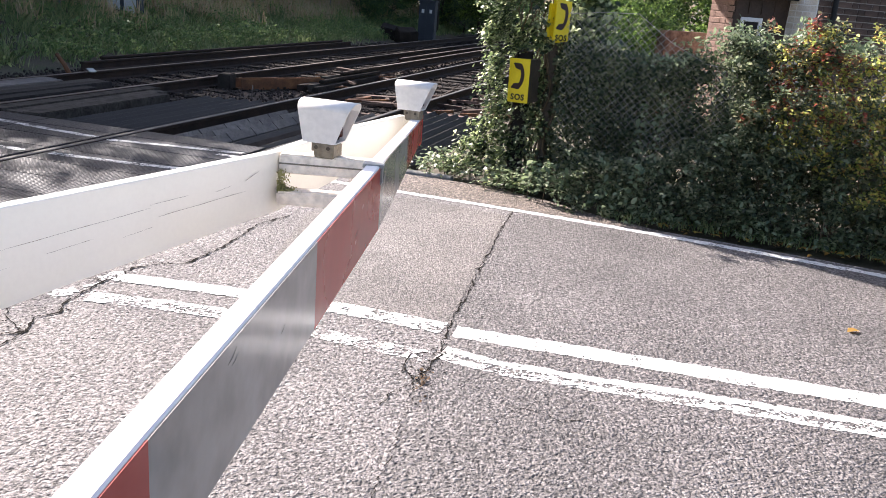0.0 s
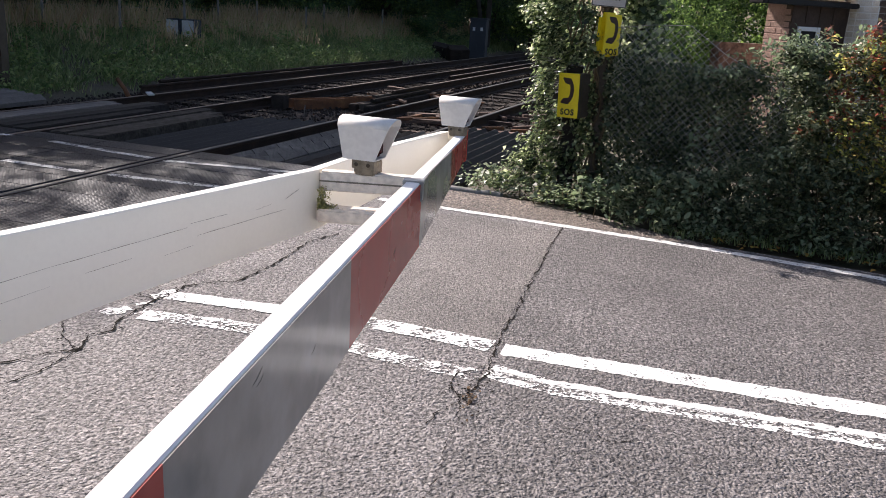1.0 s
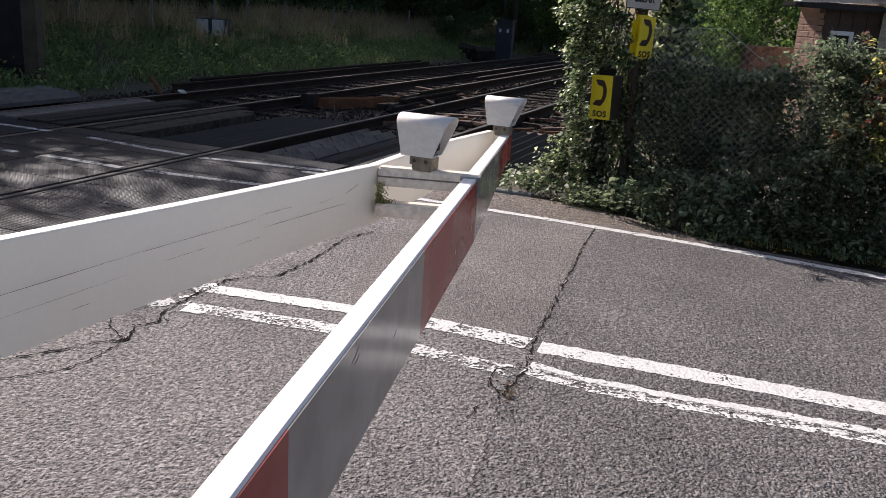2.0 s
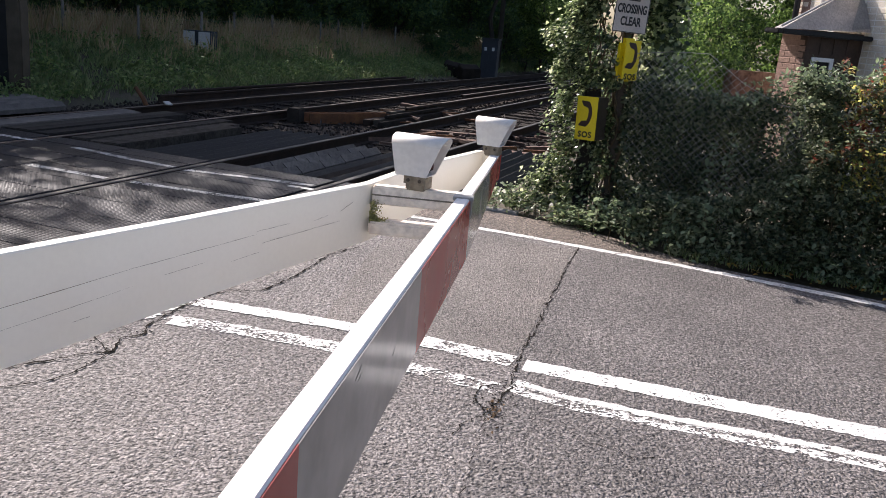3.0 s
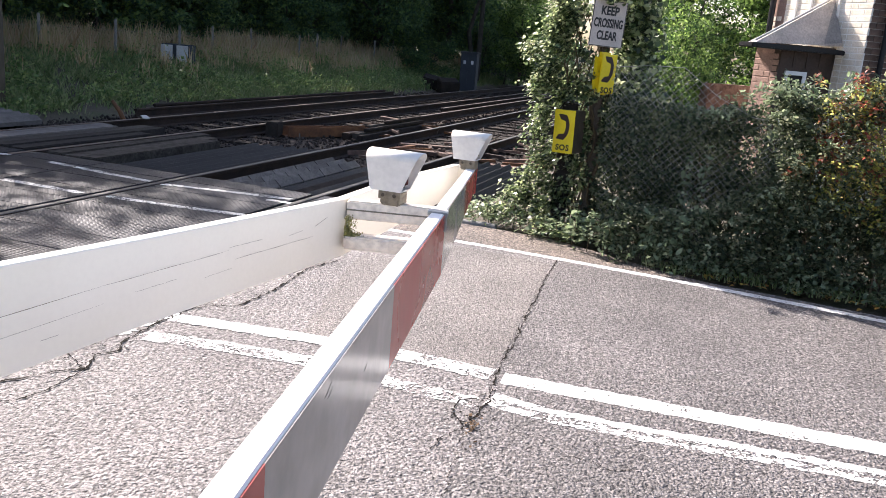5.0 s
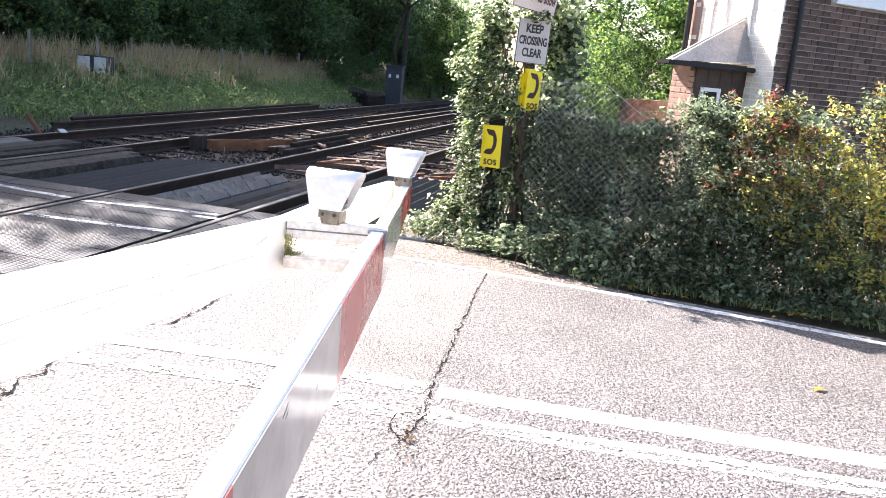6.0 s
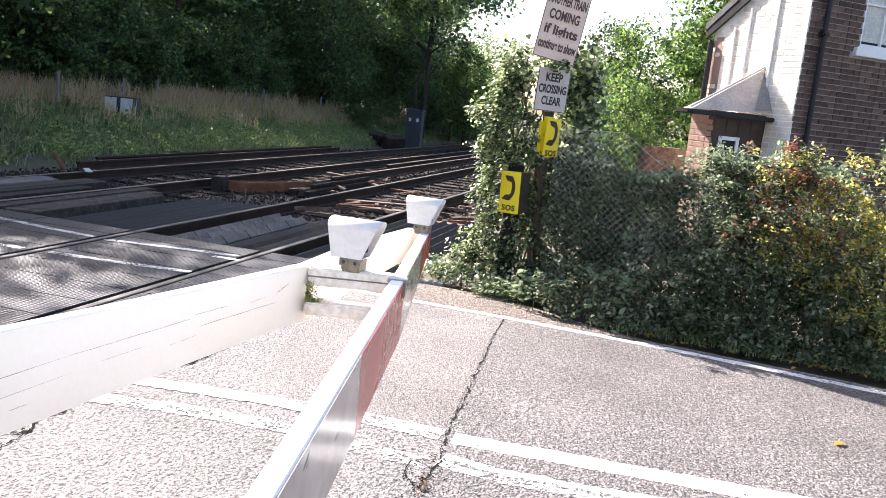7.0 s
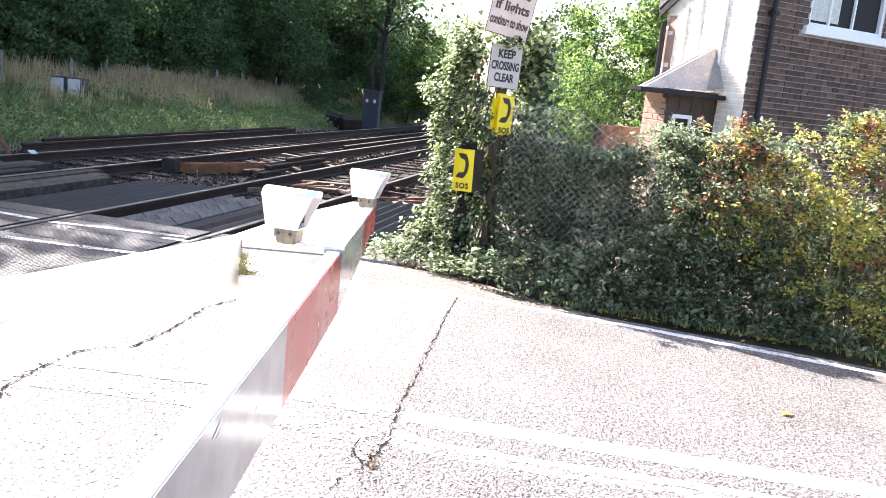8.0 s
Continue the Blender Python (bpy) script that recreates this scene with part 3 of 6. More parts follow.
def cracks():
    joint = [(0.52, 6.38), (0.38, 5.68), (0.26, 4.98), (0.2, 4.63), (0.14, 4.28), (0.08, 4.01), (0.04, 3.7), (0.03, 3.53), (-0.02, 3.37), (-0.08, 3.21)]
    tail = [(-0.08, 3.21), (-0.08, 3.05), (-0.1, 2.9), (-0.12, 2.69), (-0.16, 2.4), (-0.2, 2.1)]
    side = [(-2.3, 3.0), (-2.02, 3.25), (-1.94, 3.34), (-1.82, 3.42), (-1.87, 3.58), (-1.79, 3.66), (-1.82, 3.81), (-1.76, 4.08), (-1.72, 4.21), (-1.69, 4.36), (-1.61, 4.44), (-1.43, 4.53), (-1.4, 4.65), (-1.33, 4.9), (-1.29, 5.18), (-1.25, 5.42), (-1.1, 5.7)]
    branch = [(-2.4, 2.6), (-2.05, 2.96), (-1.94, 3.02), (-1.87, 3.16), (-1.84, 3.3), (-1.83, 3.48)]
    through_line = [(-1.66, 3.98), (-1.41, 3.88), (-1.32, 3.87), (-1.21, 3.78), (-0.97, 3.77), (-0.7, 3.73)]
    short = [(0.35, 3.06), (0.44, 3.04), (0.52, 2.99), (0.61, 3.01)]
    many = ((joint, 0.0105), (tail, 0.003), (side, 0.0145), (branch, 0.011), (through_line, 0.006), (short, 0.005), ([(-1.84, 3.42), (-1.98, 3.55), (-2.1, 3.8)], 0.007),
            ([(-1.75, 4.1), (-1.9, 4.2), (-1.95, 4.4)], 0.008), ([(0.02, 3.6), (-0.1, 3.5), (-0.13, 3.38), (-0.08, 3.25)], 0.007), ([(-0.08, 3.2), (-0.16, 3.12), (-0.2, 3.0)], 0.006))
    for i, (line, w) in enumerate(many):
        tagged(strip("crack", wander(line, 0.011, 0.025, i), lambda t, w=w: w * (0.3 + 0.9 * abs(math.sin(29 * t + i) * math.sin(67 * t + 2 * i))), M_CRACK, 0.0055, ROAD, 0.0022, i, 0.012), "dark crack in the asphalt")
    # small pits where chippings have broken out beside the cracks
    rng = random.Random(77)
    verts, faces = [], []
    spots = [(-0.06 + rng.gauss(0, 0.045), 3.3 + rng.gauss(0, 0.11)) for _ in range(70)]
    for (x0, y0), (x1, y1) in zip(side[2:-1], side[3:]):
        spots += [(x0 + (x1 - x0) * k + rng.gauss(-0.03, 0.05), y0 + (y1 - y0) * k + rng.gauss(0, 0.04)) for k in (rng.random() for _ in range(12))]
    for (x0, y0), (x1, y1) in zip(joint[:-1], joint[1:]):
        spots += [(x0 + (x1 - x0) * k + rng.gauss(0, 0.014), y0 + (y1 - y0) * k) for k in (rng.random() for _ in range(16))]
    for x, y in spots:
        n, r, k = 6, rng.uniform(0.002, 0.006), len(verts)
        w0 = rng.uniform(0, 6.28)
        verts += [Vector((x + r * rng.uniform(0.5, 1.5) * math.cos(w0 + 6.283 * q / n), y + r * rng.uniform(0.5, 1.8) * math.sin(w0 + 6.283 * q / n), 0.005)) for q in range(n)]
        faces.append(tuple(range(k, k + n)))
    tagged(sheet("pitting", verts, faces, M_CRACK, ROAD), kind="stuff")
    # silt and dead leaves caught in the broken joint
    silt = [(-0.045 + rng.gauss(0, 0.016), 3.24 + rng.gauss(0, 0.07), 0.008) for _ in range(46)]
    tagged(leaves("crack_silt", silt, 0.016, M_CRACK_RUST, ROAD, 1.5, 6, 0.7), "orange silt and leaf scraps in the crack")


cracks()


def road_patch():
    """Finer, older surface beside the joint."""
    right = [(0.46, 6.22), (0.36, 5.6), (0.24, 4.95), (0.17, 4.6), (0.11, 4.25), (0.05, 3.92)]
    left = [(-0.44, 4.04), (-1.0, 4.14), (-1.0, 5.6), (-0.9, 6.5), (-0.3, 6.52)]
    outline = wander(right + left + right[:1], 0.012, 0.06, 3)[:-1]
    ob = sheet("road_patch", [(x, y, 0.0025) for x, y in outline], [tuple(range(len(outline)))[::-1]], M_FINE_ASPHALT)
    tagged(ob, "finer worn asphalt strip beside the cracked joint", "road", kind="structure")
    joint = [(-1.5, -8.9), (-0.8, -2.0), (-0.34, 1.2), (-0.2, 2.1), (-0.12, 2.69), (-0.08, 3.05), (-0.02, 3.37), (0.04, 3.7), (0.14, 4.28), (0.26, 4.98), (0.38, 5.68), (0.5, 6.28)]
    rim = [(x, edge_y(x) + 0.1) for x in (0.9, 1.3, 1.8, 2.4, 3, 4, 5, 6)]
    outline = wander(joint, 0.008, 0.05, 8) + rim + [(12, 2.1), (29.5, -4.5), (29.5, -8.9)]
    ob = sheet("road_lane", [(x, y, 0.002) for x, y in outline], [tuple(range(len(outline)))[::-1]], M_DARK_ASPHALT)
    tagged(ob, "darker grey asphalt lane beyond the cracked joint", "road", kind="structure")


road_patch()


def verge_strip():
    pts = [(x, edge_y(x) + 0.06) for x in (-0.85, -0.5, 0.0, 0.4, 0.8, 1.2, 1.7)]
    back = [(1.7, edge_y(1.7) + 0.1), (1.2, edge_y(1.2) + 0.3), (0.8, edge_y(0.8) + 0.55), (0.4, edge_y(0.4) + 0.72), (0.0, edge_y(0) + 0.72), (-0.5, edge_y(-0.5) + 0.72), (-0.85, edge_y(-0.85) + 0.72)]
    ob = sheet("verge_strip", [(x, y, 0.004) for x, y in pts + back], [tuple(range(len(pts) + len(back)))], M_OLD_ASPHALT)
    tagged(ob, "brown gritty strip between the edge line and the weeds", "verge", kind="structure")
    kerb = part("edging", prism_bm([(-0.04, -0.1), (0.04, -0.1), (0.04, 0.02), (0.03, 0.03), (-0.03, 0.03), (-0.04, 0.02)], -0.5, 0.55, "x"), M_CONCRETE)
    kerb.matrix_world = Matrix.Translation((-0.5, edge_y(-0.5) + 0.78, 0)) @ pose(0, 0, 0, 0, 0, -17)
    tagged(kerb, "worn concrete edging at the end of the verge", "edging", kind="structure")


verge_strip()


# ---- railway ----
def rail_bm(s0, s1, d, z=0.0, head=True):
    """Flat-bottom rail, its running surface at z."""
    prof = [(-0.07, -0.16), (0.07, -0.16), (0.07, -0.148), (0.012, -0.128), (0.009, -0.045), (0.034, -0.034), (0.034, -0.006), (0.026, 0), (-0.026, 0), (-0.034, -0.006),
            (-0.034, -0.034), (-0.009, -0.045), (-0.012, -0.128), (-0.07, -0.148)]
    bm = bmesh.new()
    rings = []
    for s in (s0, s1):
        rings.append([bm.verts.new(on_track(s, d + u, z + v)) for u, v in prof])
    k = len(prof)
    for i in range(k):
        f = bm.faces.new((rings[0][i], rings[0][(i + 1) % k], rings[1][(i + 1) % k], rings[1][i]))
        f.material_index = 1 if i in (6, 7, 8) and head else 0
    bm.faces.new(rings[0][::-1])
    bm.faces.new(rings[1])
    bmesh.ops.recalc_face_normals(bm, faces=bm.faces)
    return bm


def rails():
    for d in RAILS:
        ob = part("rail", rail_bm(-18, 75, d), M_RAIL)
        ob.data.materials.append(M_RAIL_TOP if d < 2 else M_RAIL_DULL)
        tagged(ob, "steel running rail with a worn bright head", "rail", "running rails")
    # two lengths of spare rail lying beyond the far track
    for s0, s1, d, z, turn in ((5.3, 16.6, 5.75, 0.09, 0), (6.3, 16.9, 6.15, 0.09, 0)):
        ob = part("spare_rail", rail_bm(s0, s1, d, z - 0.03, False), M_RAIL)
        tagged(ob, "spare rusty rail lying beside the far track", "rail", "spare rails")
        for q in (0.6, 3.4, 6.4, 9.8):
            pk = part("packing_block", box_bm(-0.16, 0.16, -0.1, 0.1, -0.22, z - 0.191, 0.01), M_SLEEPER)
            pk.matrix_world = Matrix.Translation(on_track(s0 + q, d, 0)) @ pose(0, 0, 0, 0, 0, RAIL_TURN)
            tagged(pk, "dark timber block under a spare rail", "timber block", "packing blocks")
    # conductor rails, higher than the running rails, on the outer sides
    for s0, s1, d in ((9.8, 60, 2.35), (12.5, 60, 2.8)):
        ob = part("conductor_rail", rail_bm(s0, s1, d, 0.06, True), M_RAIL)
        ob.data.materials.append(M_RAIL_DULL)
        tagged(ob, "dark steel conductor rail on insulators", "rail", "conductor rails")


rails()


def sleepers():
    bm = box_bm(-0.55, 2.05, -0.125, 0.125, -0.1, 0.0, 0.012)
    first = part("sleeper", bm, M_SLEEPER)
    tagged(first, "dark weathered timber sleeper under the rails", "sleeper", "sleepers")
    rng = random.Random(4)
    k = 0
    for base in (0.0, 3.66):
        for i in range(46):
            m = Matrix.Translation(on_track(2.0 + i * 0.68 + rng.uniform(-0.03, 0.03), base, -0.155)) @ pose(0, 0, 0, 0, 0, RAIL_TURN + 180 + rng.uniform(-0.6, 0.6))
            if k == 0:
                first.matrix_world = m
            else:
                copy_thing(first, m)
            k += 1


sleepers()


def ballast():
    """Loose stones along the track, and the bed under them."""
    rng = np.random.default_rng(7)
    verts, faces = [], []
    xs = np.linspace(-1.4, 6.6, 60)
    ss = np.concatenate([np.linspace(1.0, 14, 110), np.linspace(14.5, 80, 60)])
    for s in ss:
        for d in xs:
            p = on_track(s, d)
            verts.append((p.x, p.y, -0.185 + 0.02 * noise.noise(Vector((s * 4, d * 4, 0))) + 0.025 * noise.noise(Vector((s, d, 5)))))
    w = len(xs)
    faces = [(j * w + i, j * w + i + 1, (j + 1) * w + i + 1, (j + 1) * w + i) for j in range(len(ss) - 1) for i in range(w - 1)]
    bed = sheet("ballast_bed", verts, faces, M_BALLAST_BED, None, True)
    tagged(bed, "dark oily bed of track ballast", "ballast", kind="structure")
    shape = [Vector(v) for v in ((1, 0, 0), (-1, 0.1, 0), (0.1, 1, 0.1), (0, -1, 0), (0, 0.1, 0.8), (0.1, 0, -0.8))]
    tri = [(0, 2, 4), (2, 1, 4), (1, 3, 4), (3, 0, 4), (2, 0, 5), (1, 2, 5), (3, 1, 5), (0, 3, 5)]
    v2, f2 = [], []
    for _ in range(16000):
        s = 1.1 + 20 * rng.random() ** 1.6
        d = rng.uniform(-1.3, 6.7)
        p = on_track(s, d, -0.165 + rng.uniform(-0.015, 0.02))
        r = rng.uniform(0.016, 0.034)
        turn = Euler(rng.uniform(0, 6.28, 3)).to_matrix()
        k = len(v2)
        v2 += [p + turn @ (v * float(r * rng.uniform(0.7, 1.25))) for v in shape]
        f2 += [(a + k, b + k, c + k) for a, b, c in tri]
    tagged(sheet("ballast_stones", v2, f2, M_STONE), "loose brown-grey ballast stones between the sleepers", "ballast", kind="stuff")


ballast()


def crossing():
    """Dark rubber panels that carry the road over the rails."""
    deck = thing("crossing_deck", "dark dimpled rubber panels laid between the rails", "crossing", kind="structure")
    zones = ((-0.62, -0.06), (0.075, 1.43), (1.575, 2.6), (2.61, 3.6), (3.755, 5.075), (5.22, 5.8))
    edges = [CROSS_END - 0.0, 0.62, 0.17, -0.28, -0.73, -1.18, -1.63, -2.08, -2.53, -2.98, -3.43, -3.88, -4.33, -4.78, -5.23, -5.68, -6.13, -6.58, -7.03, -7.48]
    meshes = {}
    for d0, d1 in zones:
        for s1, s0 in zip(edges[:-1], edges[1:]):
            key = (round(d1 - d0, 3), round(s1 - s0, 3))
            if key not in meshes:
                w, h = d1 - d0, s1 - s0
                bm = box_bm(-w / 2, w / 2, -h / 2 + 0.003, h / 2 - 0.003, -0.1, 0.0, 0.004)
                me = bpy.data.meshes.new("panel")
                bm.to_mesh(me)
                bm.free()
                me.materials.append(M_PANEL)
                meshes[key] = me
            ob = new("panel", meshes[key])
            ob.parent = deck
            ob.matrix_world = Matrix.Translation(on_track((s0 + s1) / 2, (d0 + d1) / 2, 0.0)) @ pose(0, 0, 0, 0, 0, RAIL_TURN)
    bed = bmesh.new()
    q = [bed.verts.new(on_track(s, d, -0.11)) for s, d in ((-10, -0.7), (CROSS_END - 0.05, -0.7), (CROSS_END - 0.05, 5.9), (-10, 5.9))]
    bed.faces.new(q)
    tagged(part("crossing_bed", bed, M_CRACK), "dark bed under the crossing panels", "crossing", kind="structure")


M_PANEL = surface("dimpled_rubber", [(0.009, 0.011, 0.018), (0.018, 0.022, 0.033)], 2.5, 0.5, 0.0, 60, per_object=0.18, spec=0.2, stain=0.5)


def dimples(m):
    n, l = links_of(m)
    tc = n.new("ShaderNodeTexCoord")
    chk = n.new("ShaderNodeTexVoronoi")
    chk.inputs["Scale"].default_value, chk.inputs["Randomness"].default_value = 32, 0.05
    l.new(tc.outputs["Object"], chk.inputs["Vector"])
    b = n.new("ShaderNodeBump")
    b.inputs["Strength"].default_value, b.inputs["Distance"].default_value = 0.9, 0.012
    l.new(chk.outputs["Distance"], b.inputs["Height"])
    l.new(b.outputs[0], n["Principled BSDF"].inputs["Normal"])


dimples(M_PANEL)
crossing()


def crossing_marks():
    first = [[(-8.2, 9.35), (-5.9, 8.85), (-5.3, 8.68)], [(-4.75, 8.5), (-3.85, 8.12), (-3.42, 7.95)], [(-3.28, 7.88), (-2.64, 7.83), (-1.95, 7.74)]]
    second = [[(-6.5, 7.95), (-5.4, 7.6), (-4.9, 7.42)], [(-4.6, 7.38), (-3.95, 7.2), (-3.7, 7.12)], [(-3.45, 7.08), (-2.85, 6.97), (-2.14, 6.87)]]
    for i, line in enumerate(first + second):
        tagged(strip("crossing_line", line, 0.085, M_PAINT_THIN, 0.005, seed=20 + i), "worn white line painted on the rubber panels", "road marking", "crossing lines", "structure")
    tagged(strip("crossing_line", [(-2.15, 7.62), (-1.9, 7.55)], 0.07, M_PAINT_WORN, 0.005, seed=31), "faded short white dash on the rubber panels", "road marking", "crossing lines", "structure")


crossing_marks()


def guards():
    """Ridged timbers and concrete wedges that keep feet off the track beside the crossing."""
    def ridge(name, s0, s1, d, w, h, material, z=-0.12, label="", group=""):
        prof = [(-w / 2, -0.06), (w / 2, -0.06), (w / 2, 0), (0.003, h), (-0.003, h), (-w / 2, 0)]
        bm = prism_bm(prof, s0, s1, "y")
        ob = part(name, bm, material)
        ob.matrix_world = Matrix.Translation(on_track(0, d, z)) @ pose(0, 0, 0, 0, 0, RAIL_TURN)
        return tagged(ob, label, "trespass guard", group)
    for i in range(6):
        ridge("guard_ridge", 1.0, 4.2 - 0.05 * i, 1.71 + i * 0.17, 0.165, 0.085, M_GUARD_DARK, -0.11, "black ridged timber trespass guard beside the crossing", "dark guards")
    for i in range(3):
        for k in range(5):
            ridge("guard_wedge", 1.02 + k * 0.52, 1.52 + k * 0.52, 0.86 + i * 0.17, 0.165, 0.07, M_GUARD_GREY, -0.1, "pale grey concrete wedge between the rails", "grey wedges")
    for i in range(4):
        ridge("guard_ridge", 1.0, 4.6 - 0.1 * i, 0.17 + i * 0.155, 0.14, 0.05, M_GUARD_DARK if i % 2 else M_SLEEPER, -0.12, "dark ridged timber between the near rails", "dark guards")
    for i in range(7):
        ridge("guard_ridge", 1.0, 5.2, -0.2 - i * 0.16, 0.15, 0.08, M_GUARD_DARK, -0.12, "dark ridged timber trespass guard by the verge", "verge guards")
    for i, (s0, s1, d, m) in enumerate(((-3.0, 3.65, 4.93, M_TIMBER), (-3.0, 3.5, 4.7, M_TIMBER), (-3.0, 4.0, 4.45, M_GUARD_DARK), (-3.0, 3.9, 4.2, M_BOARD), (-3.0, 3.3, 3.95, M_BOARD), (1.0, 3.9, 3.4, M_DUSTY), (1.0, 3.7, 3.15, M_DUSTY), (1.0, 3.4, 2.92, M_DUSTY))):
        bm = box_bm(-0.11, 0.11, max(s0, 1.0), s1, -0.12, 0.005 + 0.01 * (i % 2), 0.01)
        ob = part("guard_board", bm, m)
        ob.matrix_world = Matrix.Translation(on_track(0, d, 0)) @ pose(0, 0, 0, 0, 0, RAIL_TURN)
        tagged(ob, "weathered timber board beside the far track", "timber", "boards")
    for i in range(5):
        ridge("guard_ridge", 1.2, 3.3 + 0.06 * i, 5.9 + i * 0.22, 0.2, 0.07, M_TIMBER, -0.02, "pale ridged board beyond the far track", "pale guards")
    post = thing("signal_post", "tall dark grey post beyond the far track", "post")
    part("shaft", box_bm(-8.12, -7.88, 12.75, 12.99, -0.1, 5.0, 0.02), M_BOX_SIDE, post)
    # Dark box added for the shaded strip beside the post
    part("shade_box", box_bm(-8.75, -8.12, 12.8, 13.1, -0.1, 3.2, 0.02), M_BLACK_PIPE, post)


guards()


def track_clutter():
    rng = random.Random(12)
    beam = part("channel_beam", prism_bm([(-0.11, -0.08), (0.11, -0.08), (0.11, 0.09), (0.095, 0.09), (0.095, -0.06), (-0.095, -0.06), (-0.095, 0.09), (-0.11, 0.09)], 0.0, 1.7, "y"), M_RUST)
    beam.matrix_world = Matrix.Translation(Vector((-3.56, 13.8, -0.09))) @ pose(0, 0, 0, 0, 0, -46)
    tagged(beam, "rusty steel channel lying across the track", "steel beam")
    block = part("timber_block", box_bm(-0.1, 0.1, -0.2, 0.2, -0.16, 0.08, 0.015), M_SLEEPER)
    block.matrix_world = Matrix.Translation(Vector((-3.72, 13.72, 0.0)))
    tagged(block, "dark timber block at the end of the channel", "timber block")
    stake = tubes("stake", [([(-5.98, 13.1, -0.12), (-6.1, 13.15, 0.07), (-6.24, 13.2, 0.22)], [0.04, 0.035, 0.03])], M_RUST)
    tagged(stake, "leaning rusty orange stake by the far rail", "stake")
    tray = part("cover_plate", box_bm(-0.2, 0.2, -0.05, 0.05, 0.0, 0.02, 0.006), M_CASE)
    tray.matrix_world = Matrix.Translation(on_track(4.6, 5.0, 0.03)) @ pose(0, 0, 0, 2, 0, -60)
    tagged(tray, "pale metal cover plate beside the far rail", "cover plate")
    plate = part("cover_plate", box_bm(-0.2, 0.2, -0.06, 0.06, 0.0, 0.02, 0.006), M_CASE)
    plate.matrix_world = Matrix.Translation(on_track(3.4, 4.5, -0.1)) @ pose(0, 0, 0, 0, 0, -72)
    tagged(plate, "pale metal strip lying on the sleepers", "cover plate")
    # stacked dark timbers at the end of the conductor rail
    for i, (s0, s1, d, z, h, w) in enumerate(((6.5, 9.8, 2.14, -0.17, 0.1, 0.1), (6.6, 9.75, 2.27, -0.17, 0.12, 0.12), (6.55, 9.7, 2.43, -0.17, 0.11, 0.14), (6.9, 9.6, 2.22, -0.05, 0.06, 0.08), (7.3, 9.7, 2.36, -0.05, 0.08, 0.1), (7.9, 9.7, 2.28, 0.03, 0.05, 0.07))):
        ob = part("track_timber", box_bm(-w / 2, w / 2, 0, s1 - s0, 0, h, 0.012), (M_SLEEPER, M_DUSTY, M_RAIL)[i % 3])
        ob.matrix_world = Matrix.Translation(on_track(s0, d, z)) @ pose(0, 0, 0, 0, 0, RAIL_TURN + rng.uniform(-0.8, 0.8))
        tagged(ob, "dark oily timber stacked beside the rail", "timber", "stacked timbers")
    for s0, d, L, w, turn in ((6.0, 0.5, 1.0, 0.17, -60), (6.7, 0.9, 1.1, 0.14, -50), (5.4, -0.5, 0.9, 0.15, -75), (7.4, 0.4, 1.0, 0.12, -68)):
        ob = part("broken_board", box_bm(-L / 2, L / 2, -w / 2, w / 2, -0.02, 0.02, 0.006), M_DEBRIS)
        ob.matrix_world = Matrix.Translation(on_track(s0, d, -0.12)) @ pose(0, 0, 0, 2, 2, turn + 75)
        tagged(ob, "broad brown plank lying between the rails", "broken board", "broken boards")
    # broken boards and sticks between the rails and by the verge
    for i in range(46):
        s, d = rng.uniform(4.4, 9.5), rng.uniform(-1.1, 1.4)
        if i > 30:
            s, d = rng.uniform(5, 12), rng.uniform(1.7, 3.4)
        L, w, h = rng.uniform(0.25, 0.9), rng.uniform(0.02, 0.1), rng.uniform(0.012, 0.03)
        ob = part("broken_board", box_bm(-L / 2, L / 2, -w / 2, w / 2, -h, h, 0.004), M_DEBRIS if i % 4 else M_RUST)
        ob.matrix_world = Matrix.Translation(on_track(s, d, -0.13 + rng.uniform(0, 0.06))) @ pose(0, 0, 0, rng.uniform(-5, 5), rng.uniform(-6, 6), rng.uniform(0, 180))
        tagged(ob, "splintered brown board lying among the ballast", "broken board", "broken boards")
    for i in range(8):
        p = on_track(rng.uniform(4.5, 9), rng.uniform(0.1, 2.6), -0.12)
        q = p + Vector((rng.uniform(-0.5, 0.5), rng.uniform(-0.5, 0.5), 0.1))
        mid = (p + q) / 2 + Vector((0, 0, rng.uniform(0.05, 0.15)))
        tagged(tubes("cable", [([p, mid, q], [0.007] * 3)], M_TIMBER), "pale loose cable end by the rail", "cable", "cables")


track_clutter()


# ---- barrier ----
def member_bm(stations, thick):
    """A deep thin beam through stations (x, y, z top, z bottom)."""
    bm = bmesh.new()
    rings = []
    k = len(stations)
    for i, (x, y, zt, zb) in enumerate(stations):
        x0, y0 = stations[max(0, i - 1)][:2]
        x1, y1 = stations[min(k - 1, i + 1)][:2]
        d = Vector((x1 - x0, y1 - y0, 0)).normalized()
        r = Vector((d.y, -d.x, 0)) * thick / 2
        c, e = Vector((x, y, 0)), 0.003
        ring = []
        for side, z in ((-1, zb), (1, zb), (1, zt - e), (0.86, zt), (-0.86, zt), (-1, zt - e)):
            ring.append(bm.verts.new(c + r * side + Vector((0, 0, z))))
        rings.append(ring)
    for a, b in zip(rings[:-1], rings[1:]):
        for i in range(6):
            bm.faces.new((a[i], a[(i + 1) % 6], b[(i + 1) % 6], b[i]))
    bm.faces.new(rings[0][::-1])
    bm.faces.new(rings[-1])
    bmesh.ops.recalc_face_normals(bm, faces=bm.faces)
    return bm


